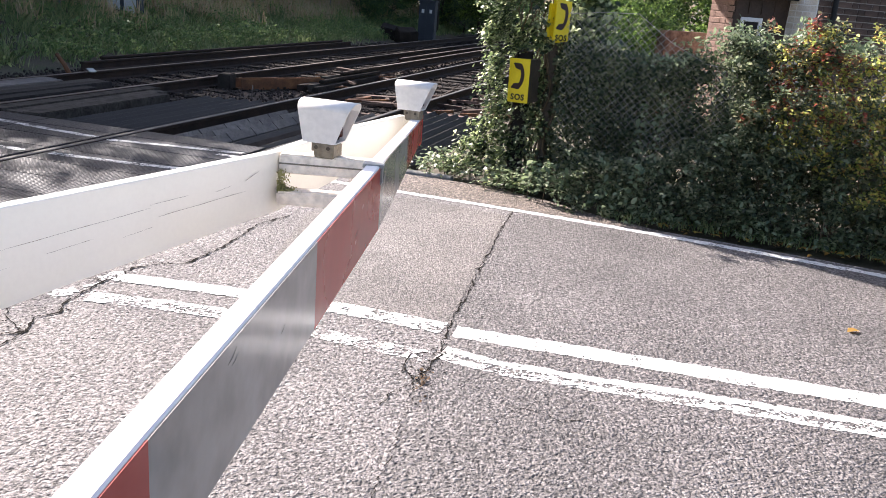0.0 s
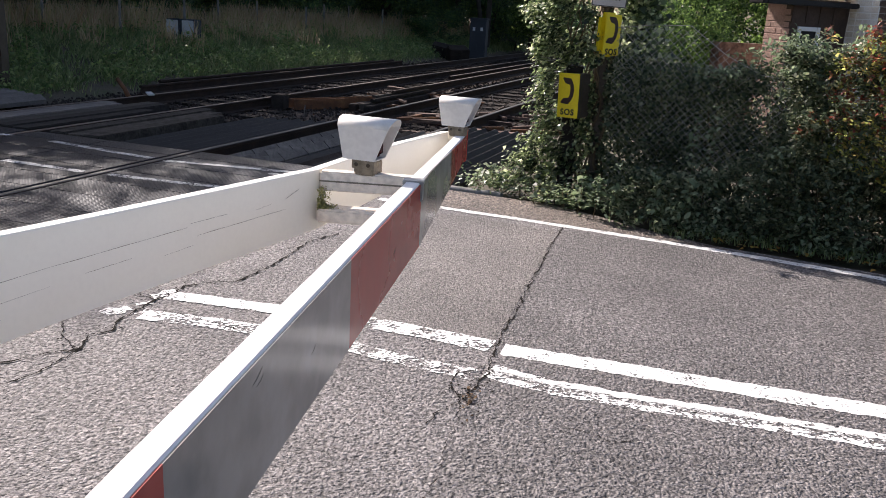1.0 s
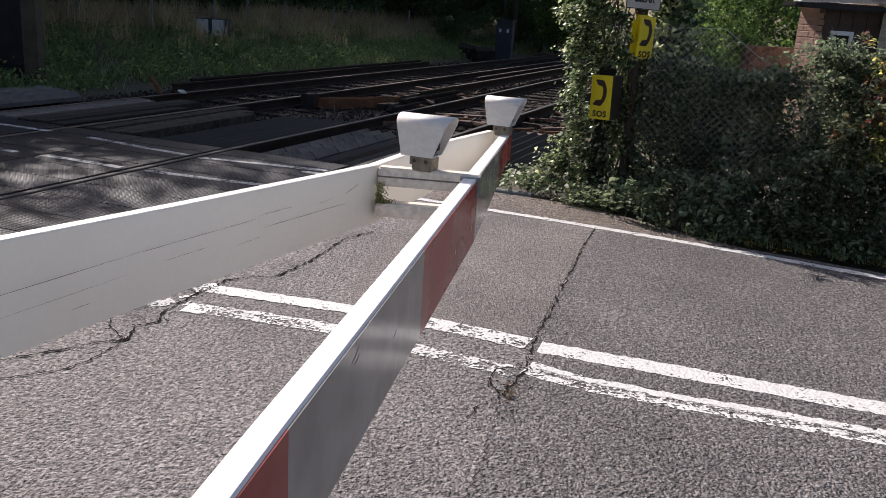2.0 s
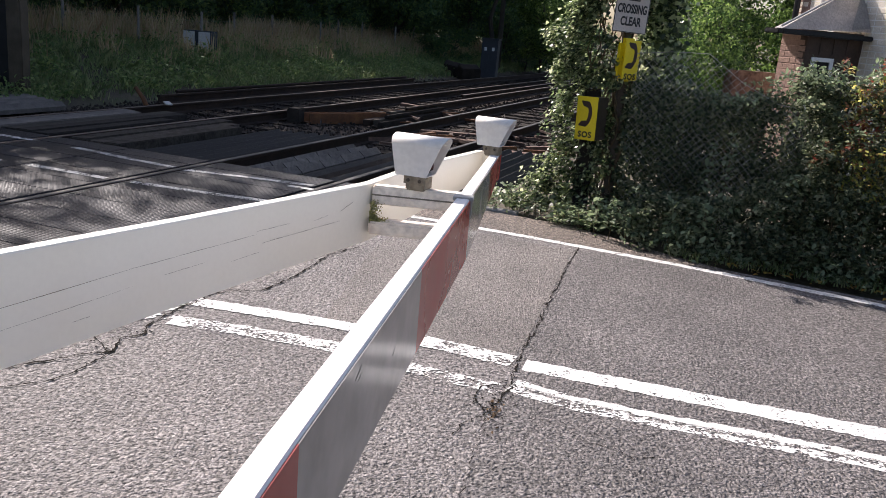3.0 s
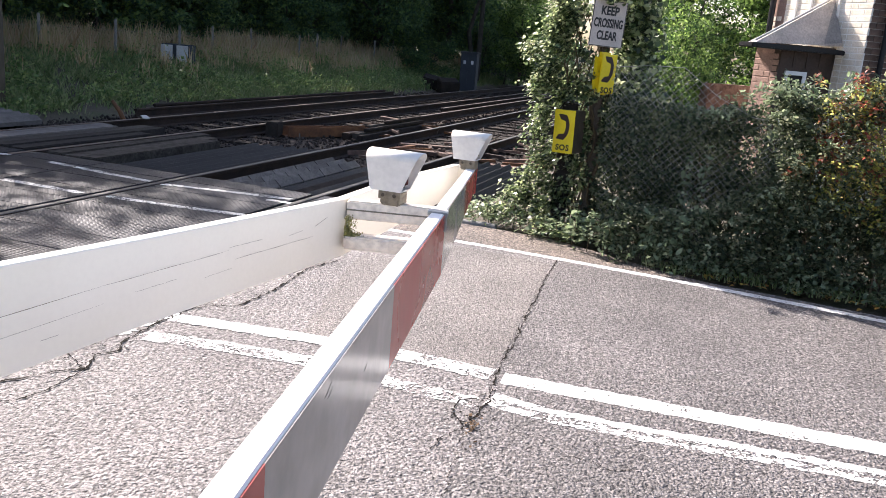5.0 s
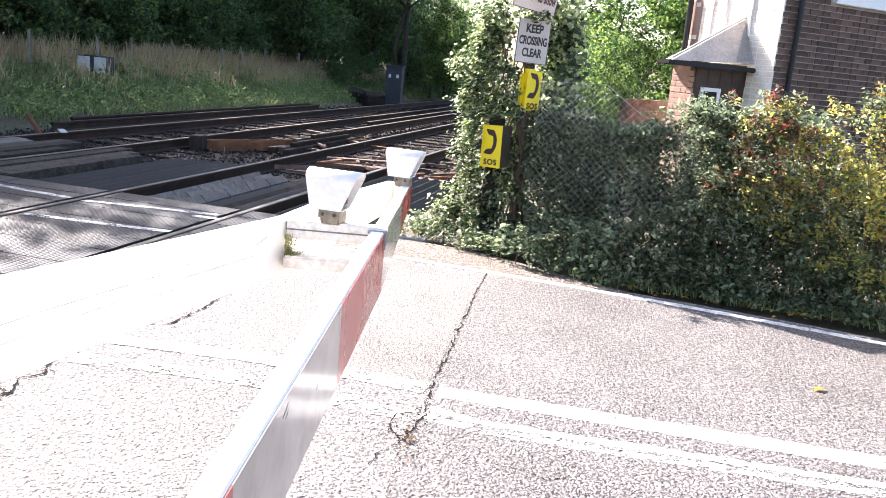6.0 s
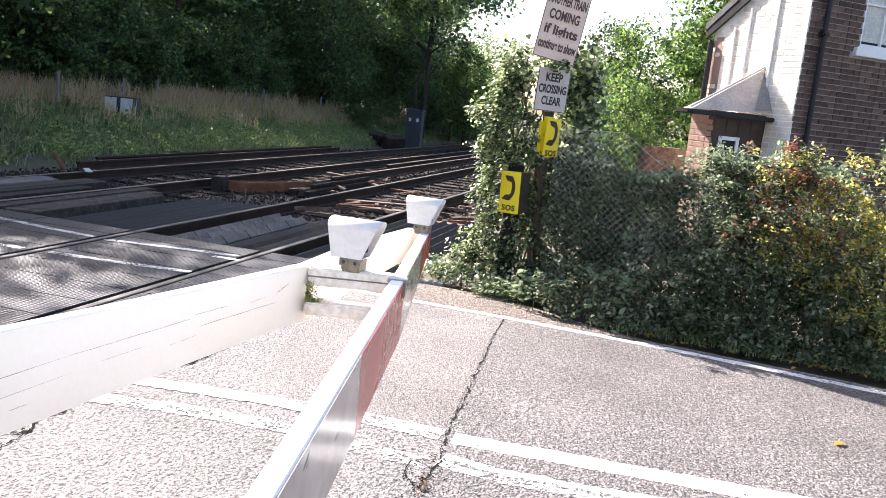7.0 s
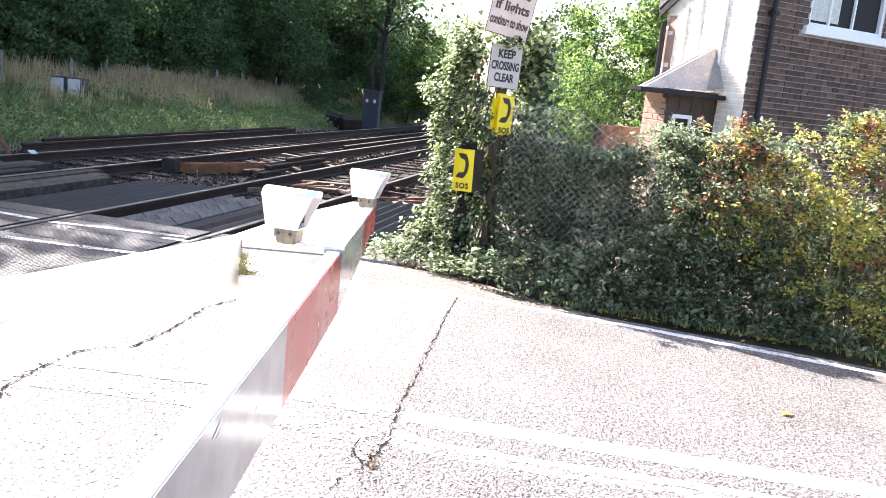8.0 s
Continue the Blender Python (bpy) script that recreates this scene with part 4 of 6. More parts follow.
R_LINE = [(-0.395, -1.2), (-0.300, 0.60), (-0.195, 2.12), (-0.145, 3.35)]


def r_at(y):
    for (x0, y0), (x1, y1) in zip(R_LINE[:-1], R_LINE[1:]):
        if y <= y1:
            return x0 + (x1 - x0) * (y - y0) / (y1 - y0)
    return R_LINE[-1][0]


def r_top(y):
    return 1.15 - 0.045 * ramp_between(y, 2.1, 3.4)


def r_bot(y):
    return 0.975 + 0.03 * ramp_between(y, 2.1, 3.4)


def boom_light(parent, x, y, z, name="lamp"):
    """A hooded lamp: arched cowl with a slanted open end, on a bracket."""
    light = part(name, box_bm(-0.028, 0.028, -0.03, 0.03, -0.004, 0.035, 0.004), M_LAMP_BASE, parent, "tarnished lamp bracket with a hooded lamp on it")
    light.matrix_local = Matrix.Translation((x, y, z)) @ pose(0, 0, 0, 0, 0, -16)
    prof = []
    for i in range(17):
        w = math.pi * i / 16
        prof.append((-0.04 * math.cos(w), 0.085 + 0.025 * math.sin(w)))
    prof = [(-0.034, 0.0)] + prof + [(0.034, 0.0)]
    bm = bmesh.new()
    left, right = [], []
    for v, h in prof:
        left.append(bm.verts.new((-0.058 - 0.018 * h / 0.11, v, 0.036 + h)))
        right.append(bm.verts.new((0.034 + 0.046 * h / 0.11, v, 0.036 + h)))
    for i in range(len(prof) - 1):
        bm.faces.new((left[i], left[i + 1], right[i + 1], right[i])).smooth = 0 < i < len(prof) - 2
    bm.faces.new((left[-1], left[0], right[0], right[-1]))
    bm.faces.new(left)
    bmesh.ops.recalc_face_normals(bm, faces=bm.faces)
    bmesh.ops.solidify(bm, geom=bm.faces[:], thickness=0.003)
    hood = part("hood", bm, M_HOOD, light, "white plastic hood, open at one end")
    lens = part("lens", box_bm(0.012, 0.03, -0.033, 0.033, 0.042, 0.135, 0.012), M_RED_LENS, light, "dark red lens")
    bracket = part("plate", box_bm(-0.032, 0.032, -0.034, -0.03, 0.014, 0.038, 0.001), M_LAMP_BASE, light)
    for bx in (-0.018, 0.016):
        part("bolt", box_bm(bx - 0.005, bx + 0.005, -0.039, -0.034, 0.02, 0.03, 0.002), M_BOX_SIDE, light)
    return light


def barrier():
    boom = thing("barrier_boom", "lowered red and white half barrier boom with two lamps", "barrier")
    ys = [-1.2, -0.4, 0.3, 0.72, 1.42, 2.12, 2.82, 3.35]
    part("side_member", member_bm([(r_at(y), y, r_top(y), r_bot(y)) for y in ys], 0.036), M_WHITE_TOP, boom, "white side beam faced with red and grey sheets")
    for i, (a, b, m) in enumerate(((-1.2, 0.02, M_GREY_SHEET), (0.02, 0.72, M_RED_SHEET), (0.72, 1.42, M_GREY_SHEET), (1.42, 2.12, M_RED_SHEET), (2.12, 2.82, M_GREY_SHEET), (2.82, 3.352, M_RED_SHEET))):
        n = 4
        st = [a + (b - a) * k / n for k in range(n + 1)]
        bm = bmesh.new()
        rings = []
        for y in st:
            x = r_at(y) + 0.018
            rings.append([bm.verts.new((x, y, r_top(y) - 0.0045)), bm.verts.new((x + 0.0025, y, r_top(y) - 0.0045)), bm.verts.new((x + 0.0025, y, r_bot(y) + 0.002)), bm.verts.new((x, y, r_bot(y) + 0.002))])
        for p, q in zip(rings[:-1], rings[1:]):
            for k in range(4):
                bm.faces.new((p[k], p[(k + 1) % 4], q[(k + 1) % 4], q[k]))
        bm.faces.new(rings[0])
        bm.faces.new(rings[-1][::-1])
        bmesh.ops.recalc_face_normals(bm, faces=bm.faces)
        part("band", bm, m, boom, "red reflective sheet" if m is M_RED_SHEET else "grey-white reflective sheet")
    left = [(-2.085, -1.19, 1.16, 0.93), (-0.925, 1.24, 1.152, 0.945), (-0.76, 1.58, 1.15, 0.965), (-0.468, 2.19, 1.15, 0.99), (-0.415, 2.47, 1.143, 0.985), (-0.325, 2.87, 1.13, 0.985), (-0.208, 3.355, 1.108, 0.99)]
    part("side_member", member_bm(left, 0.03), M_WHITE, boom, "plain cream-white side beam with long scratches")
    for y0, z0, y1, z1, w in ((0.95, 1.12, 0.985, 1.132, 0.0006), (0.965, 1.113, 0.99, 1.121, 0.0005), (1.19, 1.062, 1.215, 1.071, 0.0005), (1.78, 1.05, 1.82, 1.06, 0.0005), (2.42, 1.07, 2.47, 1.08, 0.0006)):
        x0, x1 = r_at(y0) + 0.0208, r_at(y1) + 0.0208
        tubes("scuff", [([(x0, y0, z0), ((x0 + x1) / 2, (y0 + y1) / 2, (z0 + z1) / 2 - 0.002), (x1, y1, z1)], [w * 0.3, w, w * 0.2])], M_SCRATCH, boom, 4)
    part("cross_bar", box_bm(-0.45, -0.2, 2.17, 2.21, 1.096, 1.148, 0.004), M_CROSSBAR, boom, "grubby white cross bar")
    part("cross_bar", box_bm(-0.45, -0.2, 2.135, 2.2, 1.018, 1.054, 0.005), M_CROSSBAR, boom, "grubby white lower cross bar")
    part("seam", box_bm(-0.45, -0.2, 2.1685, 2.171, 1.121, 1.125), M_SCRATCH, boom)
    part("end_plate", box_bm(-0.205, -0.165, 3.33, 3.352, 1.0, 1.104, 0.004), M_WHITE, boom)
    part("pivot_beam", box_bm(-2.11, -0.36, -1.28, -1.18, 0.95, 1.13, 0.008), M_WHITE, boom)
    # long scratches along the plain beam: metres along it, heights, thickness
    a, u, off = Vector((-0.91, 1.24, 0)), Vector((0.423, 0.906, 0)), Vector((0.906, -0.423, 0)) * 0.0155
    for k0, z0, k1, z1, w in ((-0.7, 1.03, 0.234, 1.075, 0.0011), (0.234, 1.075, 0.59, 1.084, 0.0008), (-0.6, 0.99, 0.24, 1.038, 0.0006), (0.317, 1.045, 0.433, 1.049, 0.0006), (0.589, 1.091, 0.707, 1.092, 0.0007),
                              (0.609, 1.06, 0.911, 1.067, 0.0009), (0.909, 1.093, 0.962, 1.11, 0.0012), (0.8, 1.084, 0.86, 1.09, 0.0006), (0.1, 1.0, 0.14, 1.002, 0.0008), (0.51, 1.035, 0.6, 1.04, 0.0005)):
        pts = [a + u * (k0 + (k1 - k0) * q / 6) + off + Vector((0, 0, z0 + (z1 - z0) * q / 6 + 0.0004 * math.sin(q * 2.1 + k0 * 9))) for q in range(7)]
        tubes("scratch", [(pts, [0.7 * w * (0.3, 1, 0.5, 1.1, 0.4, 1, 0.2)[q] for q in range(7)])], M_SCRATCH, boom, 4)
    rng = np.random.default_rng(3)
    moss = np.stack([-0.45 + np.abs(rng.normal(size=700)) * 0.012, 2.158 + rng.normal(size=700) * 0.008, 1.035 + rng.beta(1.1, 1.3, 700) * 0.075], 1)
    ledge = np.stack([-0.447 + np.abs(rng.normal(size=420)) * 0.018, 2.14 + np.abs(rng.normal(size=420)) * 0.02, 1.055 + np.abs(rng.normal(size=420)) * 0.003], 1)
    leaves("moss", np.concatenate([moss, ledge]), 0.0042, M_MOSS, boom, 0.3, 2, 0.9)
    pedestal = thing("barrier_pedestal", "grey steel barrier machine that carries the boom", "barrier machine")
    part("cabinet", box_bm(-1.35, -0.85, -1.9, -1.28, -0.05, 1.2, 0.02), M_POST, pedestal)
    part("strap", box_bm(-0.222, -0.168, 2.10, 2.145, 1.142, 1.1535, 0.002), M_POST, boom, "grey metal clip over the beam")
    part("strap", box_bm(-0.176, -0.171, 2.10, 2.145, 1.10, 1.15, 0.002), M_POST, boom, "grey metal clip over the beam")
    boom_light(boom, -0.325, 2.19, 1.15)
    boom_light(boom, -0.155, 3.27, 1.108)
    part("tip_cap", box_bm(-0.152, -0.122, 3.353, 3.372, 0.99, 1.118, 0.004), M_RED_SHEET, boom, "bright red end cap")
    return boom


barrier()


# ---- signs and post ----
def sign_text(lines, height, gap, parent, m, width):
    for i, text in enumerate(lines):
        z = (len(lines) - 1) * gap / 2 - i * gap
        ob = lettering("lettering", text, height, m @ Matrix.Translation((0, z, 0.0015)), M_FADED_INK if len(lines) > 3 else M_BLACK, parent, 1.0, width * min(1.0, 0.22 + 0.095 * len(text)))


def plate_sign(x0, x1, z0, z1, y, turn, label, lines, height, gap):
    cx, cz = (x0 + x1) / 2, (z0 + z1) / 2
    s = thing("sign", label, "sign", Matrix.Translation((cx, y, cz)) @ pose(0, 0, 0, 0, 9 if len(lines) > 3 else 2, turn))
    w, h = (x1 - x0) / 2, (z1 - z0) / 2
    part("plate", box_bm(-w, w, 0, 0.006, -h, h, 0.002), M_SIGN_BEIGE if len(lines) > 3 else M_SIGN, s)
    for a in ((-w, w, h - 0.008, h - 0.002), (-w, w, -h + 0.002, -h + 0.008)):
        part("border", box_bm(a[0] + 0.004, a[1] - 0.004, -0.0012, 0, a[2], a[3]), M_BLACK, s)
    for a in (-w + 0.002, w - 0.008):
        part("border", box_bm(a, a + 0.006, -0.0012, 0, -h + 0.01, h - 0.01), M_BLACK, s)
    sign_text(lines, height, gap, s, pose(0, -0.001, 0, 90, 0, 0), 2 * w - 0.04)
    part("bracket", box_bm(-0.05, 0.05, 0.006, 0.05, -0.02, 0.02, 0.003), M_POST, s)
    return s


def handset_bm(h):
    """A telephone receiver seen from the side, as on the sign: a thick bow with its two cups turned inwards."""
    outer, inner = [], []
    for i in range(25):
        k = -1 + i / 12
        cup = ramp_between(abs(k), 0.5, 0.6)
        lip = ramp_between(abs(k), 0.9, 1.0)
        x = 0.2 * h * (1 - abs(k) ** 2.2)
        outer.append((x, 0.5 * h * k * (1 - 0.04 * lip)))
        inner.append((x - (0.15 + 0.2 * cup - 0.06 * lip) * h, 0.48 * h * k))
    return prism_bm(outer + inner[::-1], -0.002, 0, "y")


def phone_box(m, w, h, depth, label, rounded):
    b = thing("emergency_phone", label, "telephone", m)
    part("case", box_bm(-w / 2, w / 2, 0, depth, -h / 2, h / 2, 0.045 if rounded else 0.005), M_YELLOW if rounded else M_BOX_SIDE, b)
    part("door", box_bm(-w / 2 + (0.012 if rounded else -0.004), w / 2 - (0.012 if rounded else -0.004), -0.008, 0.002, -h / 2 + (0.015 if rounded else -0.004), h / 2 - (0.015 if rounded else -0.004), 0.003), M_YELLOW, b, "bright yellow door")
    hs = part("handset_symbol", handset_bm(h * 0.62), M_HANDSET, b, "dark brown handset symbol")
    hs.matrix_local = pose(0.008, -0.0085, h * 0.1, 0, 4, 0)
    lettering("lettering", "SOS", h * 0.13, pose(0, -0.0095, -h * 0.385, 90, 0, 0), M_BLACK, b, 1.15)
    return b


def signs():
    post = thing("sign_post", "grey metal post, wrapped in ivy", "post")
    part("pole", box_bm(0.79, 0.88, 7.66, 7.75, -0.1, 2.95, 0.02), M_BOX_SIDE, post)
    low = thing("phone_post", "short wooden post behind the telephone box", "post")
    part("pole", box_bm(0.52, 0.66, 7.62, 7.74, -0.1, 1.15, 0.01), M_SLEEPER, low)
    plate_sign(0.67, 0.985, 1.665, 2.06, 7.6, 16, "white sign lettered KEEP CROSSING CLEAR on the ivy post", ["KEEP", "CROSSING", "CLEAR"], 0.07, 0.105)
    plate_sign(0.64, 1.05, 2.115, 2.76, 7.58, 14, "white sign about another train coming, above the ivy", ["ANOTHER TRAIN", "COMING", "if lights", "continue to show"], 0.08, 0.132)
    phone_box(Matrix.Translation((0.545, 7.5, 0.905)) @ pose(0, 0, 0, 0, -1.5, -33), 0.195, 0.375, 0.2, "yellow SOS telephone box on a short post", False)
    phone_box(Matrix.Translation((0.865, 7.52, 1.435)) @ pose(0, 0, 0, 0, 1, 36), 0.2, 0.37, 0.12, "rounded yellow SOS telephone housing under the sign", True)


signs()


# ---- planting ----
def clumps(rng, centre, spread, count, per, size):
    """Leaf centres gathered in clumps round a centre."""
    c = np.asarray(centre) + rng.normal(size=(count, 3)) * np.asarray(spread)
    pts = (c[:, None, :] + rng.normal(size=(count, per, 3)) * size).reshape(-1, 3)
    return pts


def ivy():
    rng = np.random.default_rng(21)
    plant = thing("ivy", "dense ivy climbing the sign post, sunlit on one side", "ivy")
    pts = []
    # column, wider at the left and bushy at the top
    for z in np.arange(0.05, 2.2, 0.05):
        k = z / 2.2
        cx = 0.62 + 0.08 * k
        rx = 0.19 + 0.07 * math.sin(k * 9 + 0.4) + 0.13 * k
        ry = 0.22
        n = 330
        w = rng.uniform(0, 2 * np.pi, n)
        r = np.sqrt(rng.uniform(0.3, 1.15, n))
        p = np.stack([cx + rx * r * np.cos(w), 7.78 + ry * r * np.sin(w), z + rng.normal(size=n) * 0.05], 1)
        pts.append(p)
    p = np.concatenate(pts)
    # keep clear of the faces of signs and boxes
    def clear(p, x0, x1, z0, z1):
        return ~((p[:, 0] > x0) & (p[:, 0] < x1) & (p[:, 2] > z0) & (p[:, 2] < z1) & (p[:, 1] < 7.74))
    for z in ((0.64, 1.06, 2.1, 3), (0.645, 0.995, 1.64, 2.07), (0.76, 0.99, 1.24, 1.63), (0.44, 0.72, 0.7, 1.1)):
        p = p[clear(p, *z)]
    ivy_gap = np.array([noise.noise(Vector((a * 5, b * 5, c * 5))) for a, b, c in p])
    p = p[ivy_gap > 0.0]
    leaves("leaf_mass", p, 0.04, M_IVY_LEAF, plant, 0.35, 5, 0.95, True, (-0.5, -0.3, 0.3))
    top = clumps(rng, (0.98, 7.95, 2.0), (0.22, 0.12, 0.12), 26, 26, 0.07)
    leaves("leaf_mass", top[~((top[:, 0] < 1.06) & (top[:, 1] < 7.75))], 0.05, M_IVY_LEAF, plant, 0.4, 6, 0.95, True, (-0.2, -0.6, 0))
    dark = np.concatenate([clumps(rng, (1.14 + 0.05 * math.sin(5 * z), 7.98, z), (0.09, 0.1, 0.05), 9, 26, 0.06) for z in np.arange(0.9, 2.2, 0.1)])
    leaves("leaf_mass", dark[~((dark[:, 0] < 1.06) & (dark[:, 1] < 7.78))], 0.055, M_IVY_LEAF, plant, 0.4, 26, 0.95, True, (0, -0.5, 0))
    over = np.concatenate([clumps(rng, c, (0.05, 0.012, 0.02), 5, 7, 0.018) for c in ((0.8, 7.545, 2.06), (0.92, 7.555, 2.07), (0.71, 7.54, 1.6), (0.72, 7.5, 1.42), (0.72, 7.5, 1.28), (0.66, 7.5, 1.2))])
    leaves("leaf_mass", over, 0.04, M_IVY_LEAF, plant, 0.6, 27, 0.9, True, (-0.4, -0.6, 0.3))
    left = np.concatenate([clumps(rng, (0.42 - 0.08 * math.exp(-((z - 1.5) / 0.35) ** 2) - 0.3 * math.exp(-(z / 0.35) ** 2), 7.62, z), (0.085, 0.09, 0.06), 10, 30, 0.045) for z in np.arange(0.1, 2.2, 0.1)])
    left = left[left[:, 2] > 0.01]
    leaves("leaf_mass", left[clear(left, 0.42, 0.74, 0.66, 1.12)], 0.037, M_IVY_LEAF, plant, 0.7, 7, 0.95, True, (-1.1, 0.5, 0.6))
    lines = []
    for i in range(14):
        x = 0.5 + 0.03 * i + rng.uniform(-0.05, 0.05)
        lines.append(([(x + 0.04 * math.sin(k * 1.7 + i), 7.66 + 0.03 * math.cos(k + i), 0.15 * k) for k in range(14)], [0.012 - 0.0006 * k for k in range(14)]))
    tubes("stem", lines, M_STEM, plant, 5)
    # skirt of nettles and ivy at the foot, along the verge
    foot = thing("verge_plants", "low leafy weeds along the foot of the post", "weeds")
    c = []
    for _ in range(64):
        k = rng.choice([0.08, 0.3, 0.55, 0.68, 0.9]) + rng.normal() * 0.06
        x = -0.15 + 1.05 * k + rng.normal() * 0.07
        y = 7.6 - 0.75 * k + rng.uniform(0.0, 0.35)
        h = 0.1 + 0.16 * rng.random()
        c.append(np.array([x, y, 0]) + np.abs(rng.normal(size=(26, 3))) * (0.06, 0.06, h * 0.6) * rng.choice([-1, 1], (26, 1)) * (1, 1, 0) + np.stack([rng.normal(size=26) * 0.05, rng.normal(size=26) * 0.05, rng.uniform(0.01, h, 26)], 1))
    leaves("leaf_mass", np.concatenate(c[::2]), 0.05, M_NETTLE, foot, 1.2, 8, 0.6, False, (-0.5, 0.3, 0.6))
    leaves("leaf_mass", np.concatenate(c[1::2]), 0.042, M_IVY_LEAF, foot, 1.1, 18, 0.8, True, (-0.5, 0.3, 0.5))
    tubes("stem", [([(q[0][0], q[0][1], -0.02), (q.mean(0)[0], q.mean(0)[1], q[:, 2].max())], [0.004, 0.002]) for q in c[::2]], M_STEM, foot, 4)


ivy()

HEDGE_FRONT = [(0.85, 6.74), (1.36, 6.34), (1.86, 6.25), (2.43, 6.05), (2.93, 5.92), (3.4, 5.66), (4.4, 4.95), (6.0, 4.2)]


def hedge_front(x):
    for (x0, y0), (x1, y1) in zip(HEDGE_FRONT[:-1], HEDGE_FRONT[1:]):
        if x <= x1:
            return y0 + (y1 - y0) * (x - x0) / (x1 - x0)
    return HEDGE_FRONT[-1][1]


def hedge_top(x):
    return 1.2 + 0.1 * math.sin(2.1 * x) + 0.08 * math.sin(5.3 * x + 1) + 0.05 * x + 0.24 * ramp_between(x, 1.6, 2.1)


def hedge_back(x, z, lump=0.0):
    """How far the mound's face lies behind its foot at this height: it leans back on the fence."""
    return (0.82 - 0.42 * np.clip((x - 1.9) / 0.7, 0, 1)) * np.clip(z / 1.4, 0, 1.2) ** 1.1 - 0.16 * lump


def sprigs_on(rng, roots, ways, lengths, per, gap=0.02, droop=0.35):
    """Twigs that arch from their roots: lines for the stems, and leaf centres set along them."""
    centres, lines = [], []
    for p, w, L in zip(roots, ways, lengths):
        w = w / np.linalg.norm(w)
        line = [p + w * L * k - np.array([0, 0, droop * L * k * k]) for k in (0, 0.25, 0.5, 0.75, 1.0)]
        lines.append((line, [0.0026, 0.0022, 0.0018, 0.0013, 0.0008]))
        ks = np.linspace(0.15, 1.05, per)
        c = p + w * L * ks[:, None]
        c[:, 2] -= droop * L * ks ** 2
        centres.append(c + rng.normal(size=c.shape) * gap)
    return np.concatenate(centres), lines


